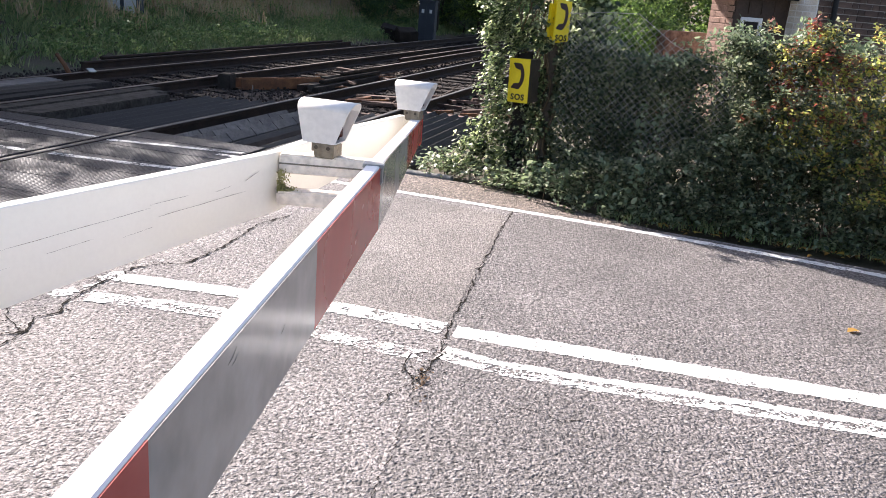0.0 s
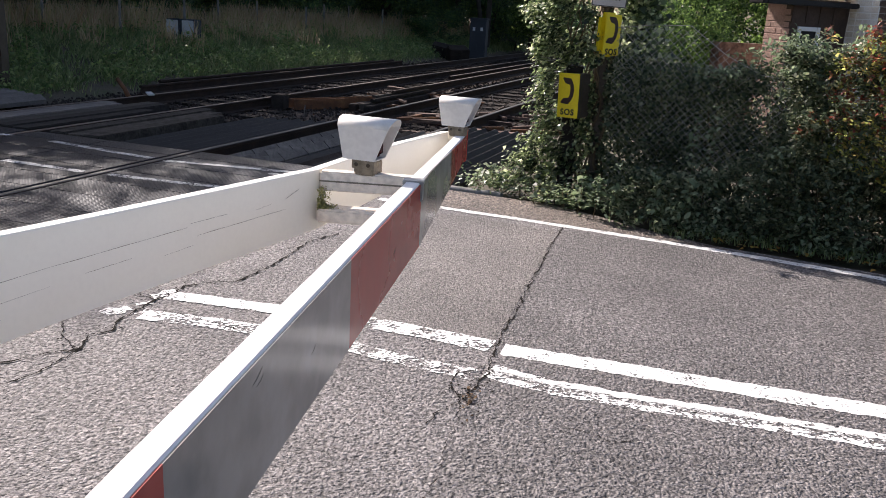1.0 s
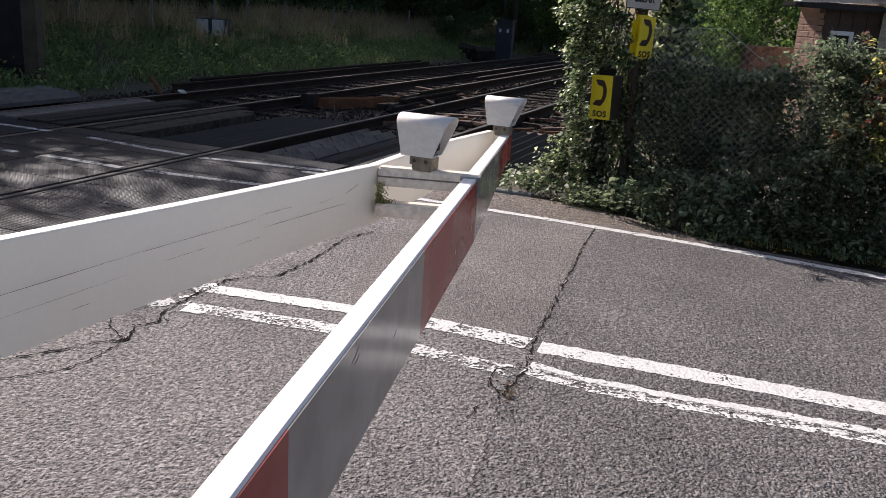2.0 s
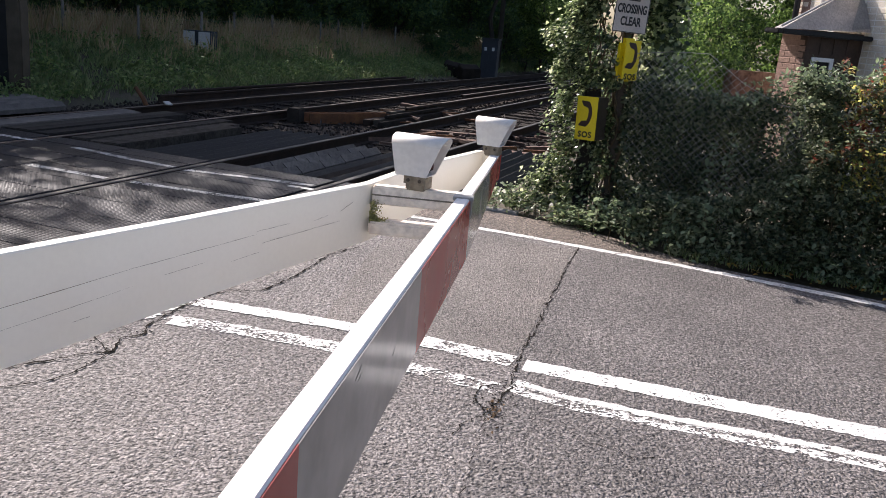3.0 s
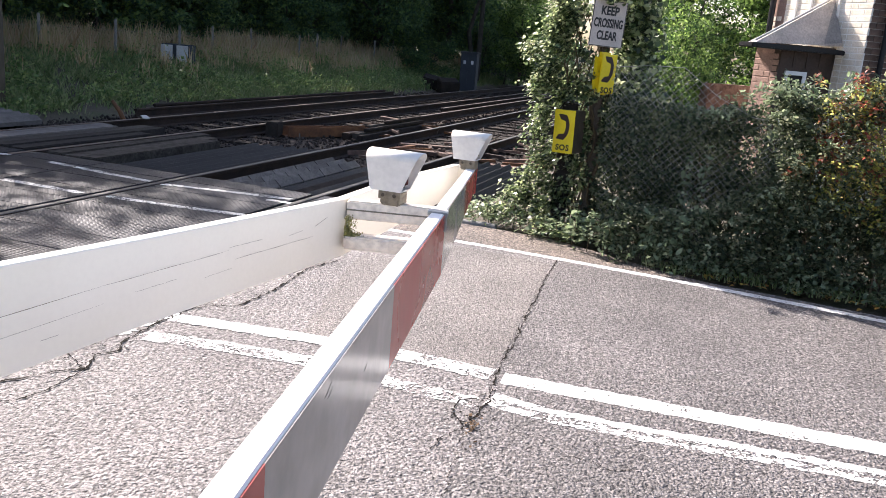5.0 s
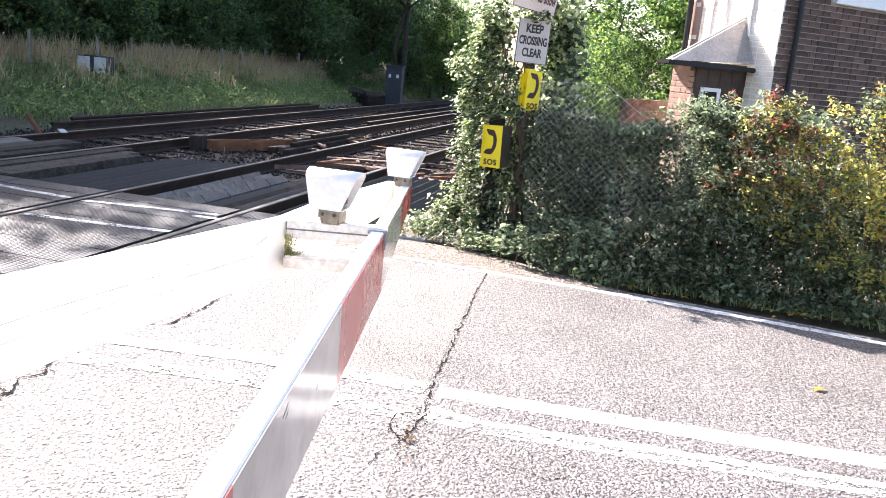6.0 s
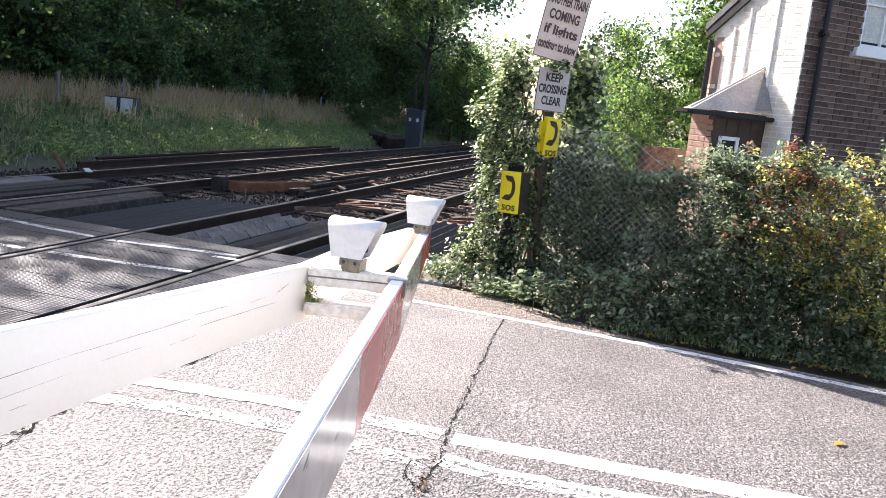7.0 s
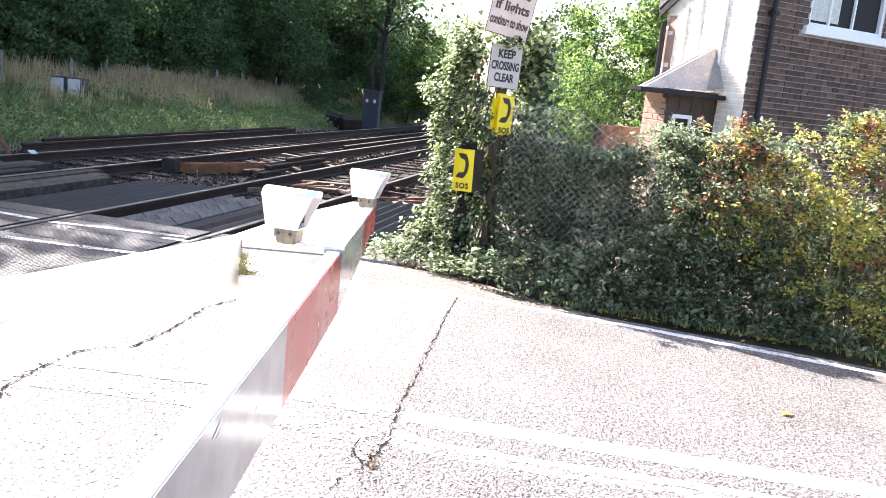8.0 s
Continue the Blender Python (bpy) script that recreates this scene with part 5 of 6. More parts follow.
def hedge():
    rng = np.random.default_rng(33)
    plant = thing("bramble_hedge", "tangled green bramble hedge over a wire fence", "hedge")
    red = thing("red_creeper", "red autumn creeper growing through the hedge", "creeper")
    yel = thing("yellowing_shrub", "yellow-green leafy shrub in the hedge", "shrub")

    def lumps(a, c, k):
        return np.array([noise.noise(Vector((q * 1.7, r * 2.0, k))) for q, r in zip(a, c)])

    def fence_side(x, y, z):
        """The stretch next to the post, where the mesh stands free above low growth."""
        return (y < 7.45 - 0.347 * (x - 0.9) + 0.05) & (x < 2.15) & (z > 0.4 + 0.55 * np.clip(x - 1.6, 0, 1))
    # inner mass, in the shade
    n = 52000
    x = rng.uniform(0.9, 5.6, n)
    top = np.array([hedge_top(a) for a in x])
    z = top * 0.92 * rng.random(n) ** 0.8
    lump = lumps(x, z, 9)
    y = np.array([hedge_front(a) for a in x]) + hedge_back(x, z, lump) + 0.07 + 0.6 * rng.beta(1.0, 2.0, n)
    keep = (np.array([noise.noise(Vector((a * 3.6, b * 3.6, c * 3.6))) for a, b, c in zip(x, y, z)]) > -0.08) & ~fence_side(x, y, z)
    p = np.stack([x, y, z], 1)[keep]
    sunny = p[:, 0] + 0.5 * lumps(p[:, 0], p[:, 2], 4.0) > 2.5 + 2.2 * np.clip(0.8 - p[:, 2], 0, 1)
    leaves("leaf_mass", p[~sunny], 0.036, M_BRAMBLE_LEAF, plant, 0.5, 11, 0.66, False, (0, -0.5, 0))
    mixed = rng.random(sunny.sum()) + 0.22 * np.sign(rng.random(sunny.sum()) - 0.5)
    leaves("leaf_mass", p[sunny][mixed > 0.7], 0.032, M_BRAMBLE_LEAF, plant, 0.5, 31, 0.66, False, (0, -0.5, 0))
    leaves("leaf_mass", p[sunny][mixed < 0.3], 0.032, M_YELLOW_LEAF, yel, 0.8, 13, 0.66, False, (0, -0.6, 0))
    # twigs that make the face: thick clumps, with dark hollows between
    n = 5200
    x = rng.uniform(0.95, 5.6, n)
    top = np.array([hedge_top(a) for a in x])
    z = top * rng.random(n) ** 0.75
    lump = lumps(x, z, 9)
    y = np.array([hedge_front(a) for a in x]) + hedge_back(x, z, lump) + rng.uniform(-0.02, 0.1, n)
    hollow = np.array([noise.noise(Vector((a * 4.6, c * 4.6, 6.0))) for a, c in zip(x, z)])
    keep = (hollow > -0.12) & ~fence_side(x, y - 0.1, z)
    x, y, z, top = x[keep], y[keep], z[keep], top[keep]
    n = len(x)
    ways = np.stack([rng.normal(size=n) * 0.7, -0.55 + rng.normal(size=n) * 0.35, 0.35 + 0.5 * z / top + rng.normal(size=n) * 0.35], 1)
    L = rng.uniform(0.09, 0.24, n)
    tone = lumps(x + 3, z, 2.0)
    kind = np.zeros(n, int)
    along = x + 0.3 * tone
    kind[(rng.random(n) < 0.09)] = 3
    kind[(along > 2.3 + 1.7 * np.clip(0.75 - z, 0, 1)) & (rng.random(n) < np.clip((along - 2.15) * 0.8, 0, 0.8))] = 2
    kind[(along > 2.3) & (along < 3.9) & (z > 0.62 + 0.5 * tone) & (tone > -0.1) & (rng.random(n) < 0.36)] = 1
    roots = np.stack([x, y, z], 1)
    for k, per, size, mat, owner, width, seed in ((0, 18, 0.036, M_BRAMBLE_LEAF, plant, 0.58, 41), (1, 14, 0.032, M_RED_LEAF, red, 0.7, 42), (2, 14, 0.031, M_YELLOW_LEAF, yel, 0.6, 43), (3, 15, 0.046, M_NETTLE, plant, 0.52, 44)):
        c, lines = sprigs_on(rng, roots[kind == k], ways[kind == k], L[kind == k], per)
        leaves("leaf_mass", c[c[:, 2] > 0.01], size, mat, owner, 0.75, seed, width, k == 1, (0, -0.35, 0.2))
        tubes("stem", lines[::3], M_STEM, owner, 3)
    # long shoots that stand up out of the top and arch over
    n = 95
    x = rng.uniform(1.7, 5.5, n)
    z = np.array([hedge_top(a) for a in x]) * 0.9
    y = np.array([hedge_front(a) for a in x]) + hedge_back(x, z) + rng.uniform(0.0, 0.5, n)
    ways = np.stack([rng.normal(size=n) * 0.7, rng.normal(size=n) * 0.4 - 0.2, np.full(n, 0.9)], 1)
    c, lines = sprigs_on(rng, np.stack([x, y, z], 1), ways, rng.uniform(0.2, 0.42, n), 24, 0.022, 0.5)
    leaves("shoot", c, 0.048, M_NETTLE, plant, 0.6, 14, 0.42, False, (0, -0.3, 0))
    tubes("stem", lines, M_STEM, plant, 4)
    # bare canes and dead stalks
    for owner, mat, count, lo, hi in ((plant, M_STEM, 40, 1.0, 5.4), (red, M_STEM, 14, 2.3, 4.2), (yel, M_DEAD_STEM, 18, 2.7, 5.4)):
        lines = []
        for i in range(count):
            a = rng.uniform(lo, hi)
            h = hedge_top(a) * rng.uniform(0.6, 1.05)
            b = hedge_front(a) + rng.uniform(0.1, 0.5)
            dx, back = rng.normal() * 0.25, 0.55 * h / 1.4
            lines.append(([(a, b, -0.05), (a + dx * 0.4, b + back * 0.6 - 0.08, h * 0.6), (a + dx, b + back - 0.12, h), (a + dx * 1.7, b + back - 0.3, h * 0.9)], [0.005, 0.004, 0.003, 0.0015]))
        if owner is not plant:
            lines = [l for l in lines if not (l[0][2][0] < 2.2 and l[0][2][2] > 0.4)]
        else:
            lines = [l for l in lines if l[0][0][0] > 2.0]
        tubes("stem", lines, mat, owner, 4)
    # shrub behind the mesh
    back = thing("fence_shrub", "dark leafy shrub grown through the wire mesh", "shrub")
    n = 46000
    q = np.stack([rng.uniform(0.85, 2.5, n), rng.uniform(7.4, 8.6, n), rng.random(n) ** 0.9 * 1.5], 1)
    q[:, 1] -= 0.35 * (q[:, 0] - 0.9)
    lump2 = np.array([noise.noise(Vector((a * 2.4, b * 2.4, c * 2.4 + 7))) for a, b, c in q])
    q = q[(lump2 > np.where(q[:, 0] < 1.7, -0.25, 0.0)) & (q[:, 2] < 1.0 + 0.75 * lump2 + 0.12 * np.clip(q[:, 0] - 1.2, 0, 2))]
    leaves("leaf_mass", q, 0.04, M_BRAMBLE_LEAF, back, 0.55, 19, 0.62, False, (0, -0.5, 0))
    tubes("stem", [([(a, b, -0.05), (a + 0.05, b - 0.03, 0.7), (a - 0.04, b, 1.3)], [0.006, 0.005, 0.002]) for a, b in zip(rng.uniform(1.0, 2.4, 9), rng.uniform(7.5, 8.1, 9))], M_STEM, back, 4)
    # deep shade at the heart of the hedge, along the fence
    n = 26000
    a = rng.uniform(2.2, 5.8, n)
    deep = np.stack([a, 7.45 - 0.347 * (a - 0.9) + rng.uniform(-0.25, 0.45, n), 1.05 * rng.random(n)], 1)
    leaves("leaf_mass", deep, 0.042, M_BRAMBLE_LEAF, plant, 0.5, 51, 0.66, False, (0, -0.4, 0))
    # low weeds and grass in front
    n = 1500
    a = rng.uniform(1.2, 5.6, n)
    roots = np.stack([a, np.array([hedge_front(q) for q in a]) + rng.uniform(-0.1, 0.25, n), np.zeros(n)], 1)
    g = blades("verge_grass", roots, rng.uniform(0.03, 0.11, n), M_GRASS, None, 15, 0.004)
    tagged(g, "short green grass at the foot of the hedge", "grass", kind="stuff")
    c = []
    for i in range(110):
        a = rng.uniform(1.15, 5.4)
        h = rng.uniform(0.06, 0.3)
        c.append(np.stack([a + rng.normal(size=16) * 0.07, hedge_front(a) + 0.04 + rng.normal(size=16) * 0.06, rng.uniform(0.01, h, 16)], 1))
    leaves("weed_leaf", np.concatenate(c), 0.045, M_NETTLE, plant, 0.9, 16, 0.5, False, (0, -0.5, 0))


hedge()


def chain_link():
    """Wire mesh fence from the sign post into the hedge, with its posts."""
    fence = thing("chain_link_fence", "sagging galvanised chain-link fence on concrete posts", "fence")
    a, b = Vector((0.9, 7.45, 0)), Vector((5.8, 5.75, 0))
    run = b - a
    length = run.length
    u = run / length
    top = 1.52
    p = 0.066
    verts, faces = [], []
    nrm = Vector((-u.y, u.x, 0))
    r = 0.0023

    def bar(s0, z0, s1, z1, off):
        k = len(verts)
        d = Vector((s1 - s0, z1 - z0)).normalized()
        for s, z in ((s0, z0), (s1, z1)):
            sag = 0.05 * math.sin(s * 2.1) + 0.02 * math.sin(z * 5 + s)
            c = a + u * s + nrm * (sag + off) + Vector((0, 0, z))
            for e in ((-d.y, d.x, 0), (d.y * 0.5, -d.x * 0.5, 1), (d.y * 0.5, -d.x * 0.5, -1)):
                verts.append(c + r * (u * e[0] + Vector((0, 0, 1)) * e[1] + nrm * e[2]))
        for i in range(3):
            faces.append((k + i, k + (i + 1) % 3, k + 3 + (i + 1) % 3, k + 3 + i))

    def low(s):
        return 0.05

    def high(s):
        return top - 0.28 * ramp_between(s, 0.6, 1.1) + 0.05 * math.sin(s * 3)
    n = int(length / p)
    for i in range(-int(1.6 / p), n):
        for j in range(int(1.6 / p)):
            for sign in (1, -1):
                s0 = i * p + j * p if sign > 0 else i * p - j * p + 1.6
                s1 = s0 + sign * p
                z0, z1 = j * p, (j + 1) * p
                if 0 <= s0 <= length and 0 <= s1 <= length and z0 > low(s0) and z1 < high(s0):
                    bar(s0, z0, s1, z1, 0.002 * sign)
    sheet("mesh_wire", verts, faces, M_WIRE, fence)
    for s in (2.6, 5.1):
        c = a + u * s
        part("fence_post", box_bm(c.x - 0.04, c.x + 0.04, c.y - 0.0, c.y + 0.08, -0.1, 1.3, 0.01), M_CONCRETE, fence)
    tubes("line_wire", [([a + u * s + Vector((0, 0, high(s) - 0.02)) for s in np.arange(0, length, 0.3)], [0.003] * len(np.arange(0, length, 0.3)))], M_WIRE, fence, 4)


chain_link()


def tree_mesh(seed, height, spread, low, leaf, count, per, material, trunk_r=0.16):
    """Trunk with limbs, and a crown of leaf clumps with gaps, at the origin."""
    rng = np.random.default_rng(seed)
    t = new("tree")
    lines = []
    lean = rng.normal(size=2) * 0.05 * height
    trunk = [(lean[0] * k / 6, lean[1] * k / 6 + 0.1 * math.sin(k), height * 0.82 * k / 6) for k in range(7)]
    lines.append((trunk, [trunk_r * (1 - 0.13 * k) for k in range(7)]))
    tips = []
    for i in range(14):
        z0 = height * max(rng.uniform(0.15, 0.75), 0.9 * low / height)
        k = z0 / (height * 0.82)
        base = Vector((lean[0] * k, lean[1] * k, z0))
        w = rng.uniform(0, 2 * np.pi)
        L = spread * rng.uniform(0.5, 1.0) * (1.1 - 0.5 * k)
        tip = base + Vector((math.cos(w) * L, math.sin(w) * L, L * rng.uniform(0.1, 0.6)))
        mid = (base + tip) / 2 + Vector((0, 0, 0.12 * L))
        lines.append(([base, mid, tip], [trunk_r * 0.35, trunk_r * 0.22, trunk_r * 0.06]))
        tips += [tip, mid * 0.5 + tip * 0.5]
    tubes("trunk", lines, M_BARK, t, 7)
    pts = []
    for i in range(count):
        if i < len(tips):
            c = np.array(tips[i])
        else:
            v = rng.normal(size=3)
            v /= np.linalg.norm(v)
            q = rng.uniform(0.55, 1.05)
            c = np.array([v[0] * spread * q, v[1] * spread * q, (low + height) / 2 + v[2] * (height - low) / 2 * q])
        s = rng.uniform(0.16, 0.34) * spread * 0.55
        pts.append(c + rng.normal(size=(per, 3)) * (s, s, s * 0.6))
    p = np.concatenate(pts)
    p = p[p[:, 2] > 0.1]
    leaves("crown", p, leaf, material, t, 0.5, seed + 1, 0.6)
    return t


def woods():
    kinds = [tree_mesh(101, 8.5, 2.7, 0.6, 0.17, 120, 90, M_WOOD_LEAF), tree_mesh(102, 7.2, 2.4, 0.3, 0.15, 120, 90, M_WOOD_LEAF), tree_mesh(103, 9.5, 3.0, 1.6, 0.18, 120, 90, M_WOOD_LEAF, 0.22)]
    rng = random.Random(8)
    for k in kinds:
        tagged(k, "dark green leafy tree in the wood beyond the fence", "tree", "trackside wood")
    i = 0
    for row, (d0, step, s0, s1) in enumerate(((12.6, 2.6, -6, 46), (15.6, 3.2, -8, 60), (20, 4.2, -10, 70))):
        s = s0
        while s < s1:
            d = d0 + rng.uniform(-0.8, 0.8) - 0.03 * max(0, s - 15)
            p = on_track(s, d)
            m = Matrix.Translation((p.x, p.y, ground_z(p.x, p.y))) @ pose(0, 0, 0, 0, 0, rng.uniform(0, 360)) @ Matrix.Scale(0.85, 4)
            if i < 3:
                kinds[i].matrix_world = m
            else:
                copy = copy_thing(kinds[i % 3], m)
                tall = (9.9 if row == 0 and 2.0 < s < 10.5 else 7.3 if s < 26 else 8.2 if s < 43 else 4.6) / (8.5, 7.2, 9.5)[i % 3] * (1 + 0.1 * row + rng.uniform(-0.1, 0.1))
                copy.scale = (tall,) * 3
            i += 1
            s += step * rng.uniform(0.8, 1.2)
    far_trees = []
    for x, y, k in ((0.75, 37, 0.8), (0.3, 48, 1.0), (-5.2, 34, 0.9), (1.9, 62, 0.9), (-2.8, 44, 1.05)):
        if x < -1 or y > 60:
            copy_thing(kinds[2], Matrix.Translation((x, y, -0.05)) @ pose(0, 0, 0, 0, 0, 70 * x)).scale = (k * 0.85,) * 3
        else:
            far_trees.append((x, y, k))
    bush = tree_mesh(110, 2.6, 1.5, 0.0, 0.11, 60, 80, M_WOOD_LEAF, 0.05)
    tagged(bush, "dark undergrowth bush below the trees", "bush", "undergrowth")
    for j in range(34):
        p = on_track(-6 + j * 2.1, 11.3 + rng.uniform(-0.5, 0.7))
        if j >= 26:
            p = Vector((-0.9 + 0.75 * (j - 26), 41 + 2.5 * (j - 26), 0))
        m = Matrix.Translation((p.x, p.y, ground_z(p.x, p.y))) @ pose(0, 0, 0, 0, 0, rng.uniform(0, 360))
        if j == 0:
            bush.matrix_world = m
        else:
            copy_thing(bush, m).scale = (rng.uniform(0.8, 1.2),) * 3
    # tall tree with bare lower trunks behind the cabinet
    tall_tree = tree_mesh(131, 12.5, 3.3, 4.2, 0.2, 200, 90, M_WOOD_LEAF, 0.13)
    tagged(tall_tree, "tall leafy tree with a bare forked trunk by the track", "tree")
    tubes("trunk", [([(-0.1, 0.1, 0), (-0.5, 0.2, 2.2), (0.1, 0.3, 4.6), (0.5, 0.4, 7)], [0.11, 0.09, 0.075, 0.05])], M_BARK, tall_tree, 7)
    tall_tree.matrix_world = Matrix.Translation((-1.1, 37, -0.1))
    for k, (a, b) in enumerate(((1.0, 38.5), (1.8, 40), (-2.9, 35.6), (-3.6, 33.5), (2.6, 42), (0.1, 40))):
        copy_thing(bush, Matrix.Translation((a, b, -0.1)) @ pose(0, 0, 0, 0, 0, 50 * k)).scale = (0.55 + 0.08 * (k % 3),) * 3
    for k in range(30):
        q = on_track(-4 + k * 1.25, 12.1 + 0.4 * (k % 3))
        copy_thing(bush, Matrix.Translation((q.x, q.y, ground_z(q.x, q.y))) @ pose(0, 0, 0, 0, 0, 61 * k)).scale = (1.05 + 0.12 * (k % 2),) * 3
    for k in range(16):
        q = on_track(-3 + k * 1.6, 13.9 + 0.7 * (k % 2))
        copy_thing(bush, Matrix.Translation((q.x, q.y, ground_z(q.x, q.y))) @ pose(0, 0, 0, 0, 0, 83 * k)).scale = (1.25,) * 3
    # brighter trees beyond the sign post and behind the house
    lime = tree_mesh(120, 5.2, 1.5, 0.3, 0.12, 140, 80, M_LIME_LEAF, 0.09)
    tagged(lime, "sunlit bright green tree behind the signs", "tree", "bright trees")
    spots = (*far_trees, (1.6, 58, 1.0), (2.5, 13.2, 0.42), (1.9, 11.6, 0.36), (4.3, 20.5, 0.78), (3.3, 16, 0.5), (6.9, 22, 1.1), (5.6, 30, 0.95), (9.5, 27, 1.5))
    for j, (x, y, k) in enumerate(spots):
        m = Matrix.Translation((x, y, -0.06)) @ pose(0, 0, 0, 0, 0, 47 * j)
        if j == 0:
            lime.matrix_world = m
            lime.scale = (k,) * 3
        else:
            copy_thing(lime, m).scale = (k,) * 3


woods()


def bank():
    rng = np.random.default_rng(51)

    def tufts(count, s0, s1, d0, d1, per, spread, want):
        """Blade roots gathered in tufts on the bank, where the wanted noise lets them grow."""
        s, d = rng.uniform(s0, s1, count), rng.uniform(d0, d1, count)
        c = np.array([on_track(a, b)[:2] for a, b in zip(s, d)])
        c = c[np.array([noise.noise(Vector((a * 0.8, b * 0.8, 1.0))) for a, b in c]) > want]
        p = (c[:, None, :] + rng.normal(size=(len(c), per, 2)) * spread).reshape(-1, 2)
        size = np.repeat(rng.uniform(0.55, 1.15, len(c)), per)
        clear = ~((abs(p[:, 0] + 8.05) < 0.5) & (p[:, 1] > 19.7) & (p[:, 1] < 21.2))
        p, size = p[clear], size[clear]
        return np.column_stack([p, [ground_z(a, b) for a, b in p]]), size
    p, k = tufts(2600, -2, 34, 6.75, 10.2, 20, 0.13, -1)
    tagged(blades("bank_grass", p, k * rng.uniform(0.08, 0.28, len(p)), M_GRASS, None, 5, 0.011, 0.5), "green grass on the trackside bank", "grass", kind="stuff")
    p, k = tufts(1500, -2, 26, 9.6, 11.3, 20, 0.14, -0.12)
    q, j = tufts(330, -2, 26, 8.3, 9.6, 12, 0.1, 0.05)
    p, k = np.concatenate([p, q]), np.concatenate([k, 0.8 * j])
    q, j = tufts(420, 12, 34, 8.4, 10.5, 22, 0.13, -0.3)
    p, k = np.concatenate([p, q]), np.concatenate([k, 0.75 * j])
    tagged(blades("tall_dry_grass", p, k * rng.uniform(0.3, 0.85, len(p)), M_DRY_GRASS, None, 6, 0.009, 0.2), "tall dry brown grass along the fence", "grass", kind="stuff")
    c = []
    for q in tufts(1500, -2, 26, 6.8, 9.9, 1, 0.0, -0.2)[0]:
        h = rng.uniform(0.1, 0.38)
        c.append(np.stack([q[0] + rng.normal(size=20) * 0.14, q[1] + rng.normal(size=20) * 0.14, q[2] + rng.uniform(0.02, h, 20)], 1))
    tagged(leaves("bank_weeds", np.concatenate(c), 0.075, M_WEED, None, 0.8, 9, 0.55), "low leafy weeds on the trackside bank", "weeds", kind="stuff")


bank()


def far_fence():
    fence = thing("trackside_fence", "row of pale concrete posts with plain wires", "fence")
    pts = [tuple(on_track(q, 9.6 + 0.25 * math.sin(q))[:2]) for q in (5.2, 7.4, 9.4, 11.4, 13.4, 15.2, 17.4, 19.2, 21.2, 23.2, 26, 29, 32, 35.5, 39, 43, 47)]
    for x, y in pts:
        part("fence_post", box_bm(x - 0.024, x + 0.024, y - 0.024, y + 0.024, ground_z(x, y) - 0.1, ground_z(x, y) + 0.84, 0.008), M_CONCRETE, fence)
    tubes("line_wire", [([(x, y, ground_z(x, y) + 0.6) for x, y in pts], [0.0018] * len(pts))], M_WIRE, fence, 4)


far_fence()


def lineside():
    c = thing("relay_case", "pale grey metal equipment case on the bank", "equipment case", Matrix.Translation((-8.08, 20.8, 0.40)))
    part("body", box_bm(-0.35, 0.35, -0.25, 0.25, 0, 0.58, 0.015), M_CABINET, c)
    part("door", box_bm(-0.34, -0.05, -0.275, -0.25, 0.03, 0.56, 0.006), M_CASE, c)
    part("door", box_bm(0.05, 0.34, -0.275, -0.25, 0.03, 0.56, 0.006), M_CASE, c)
    k = thing("lineside_cabinet", "blue-grey lineside cabinet with two pale labels", "equipment cabinet", Matrix.Translation((-1.3, 33.2, -0.22)) @ pose(0, 0, 0, 0, 0, -10))
    part("body", box_bm(-0.31, 0.31, -0.25, 0.25, 0, 1.45, 0.02), M_CABINET, k)
    part("roof", box_bm(-0.35, 0.35, -0.29, 0.29, 1.45, 1.52, 0.02), M_CABINET, k)
    for x in (-0.15, 0.15):
        part("door", box_bm(x - 0.14, x + 0.14, -0.265, -0.25, 0.05, 1.4, 0.006), M_CABINET, k)
        part("label_plate", box_bm(x - 0.05, x + 0.05, -0.268, -0.265, 1.05, 1.18), M_CASE, k)
    for i, (x, y, w) in enumerate(((-2.4, 31.0, 0.5), (-1.9, 30.4, 0.35))):
        ob = part("trough_cover", box_bm(-w, w, -0.3, 0.3, -0.2, 0.35, 0.03), M_SLEEPER)
        ob.matrix_world = Matrix.Translation((x, y, -0.05)) @ pose(0, 0, 0, 14, 10 - 12 * i, 20 * i)
        tagged(ob, "dark tipped concrete trough beside the track", "concrete trough", "troughs")


lineside()


# ---- house ----
CORNER, WALL_D, WALL_B = Vector((4.30, 10.73, 0)), Vector((0.9272, 0.3746, 0)), Vector((-0.3746, 0.9272, 0))


def wall_m():
    """Local x runs along the front wall, y back along the side wall."""
    return Matrix(((WALL_D.x, WALL_B.x, 0, CORNER.x), (WALL_D.y, WALL_B.y, 0, CORNER.y), (0, 0, 1, 0), (0, 0, 0, 1)))


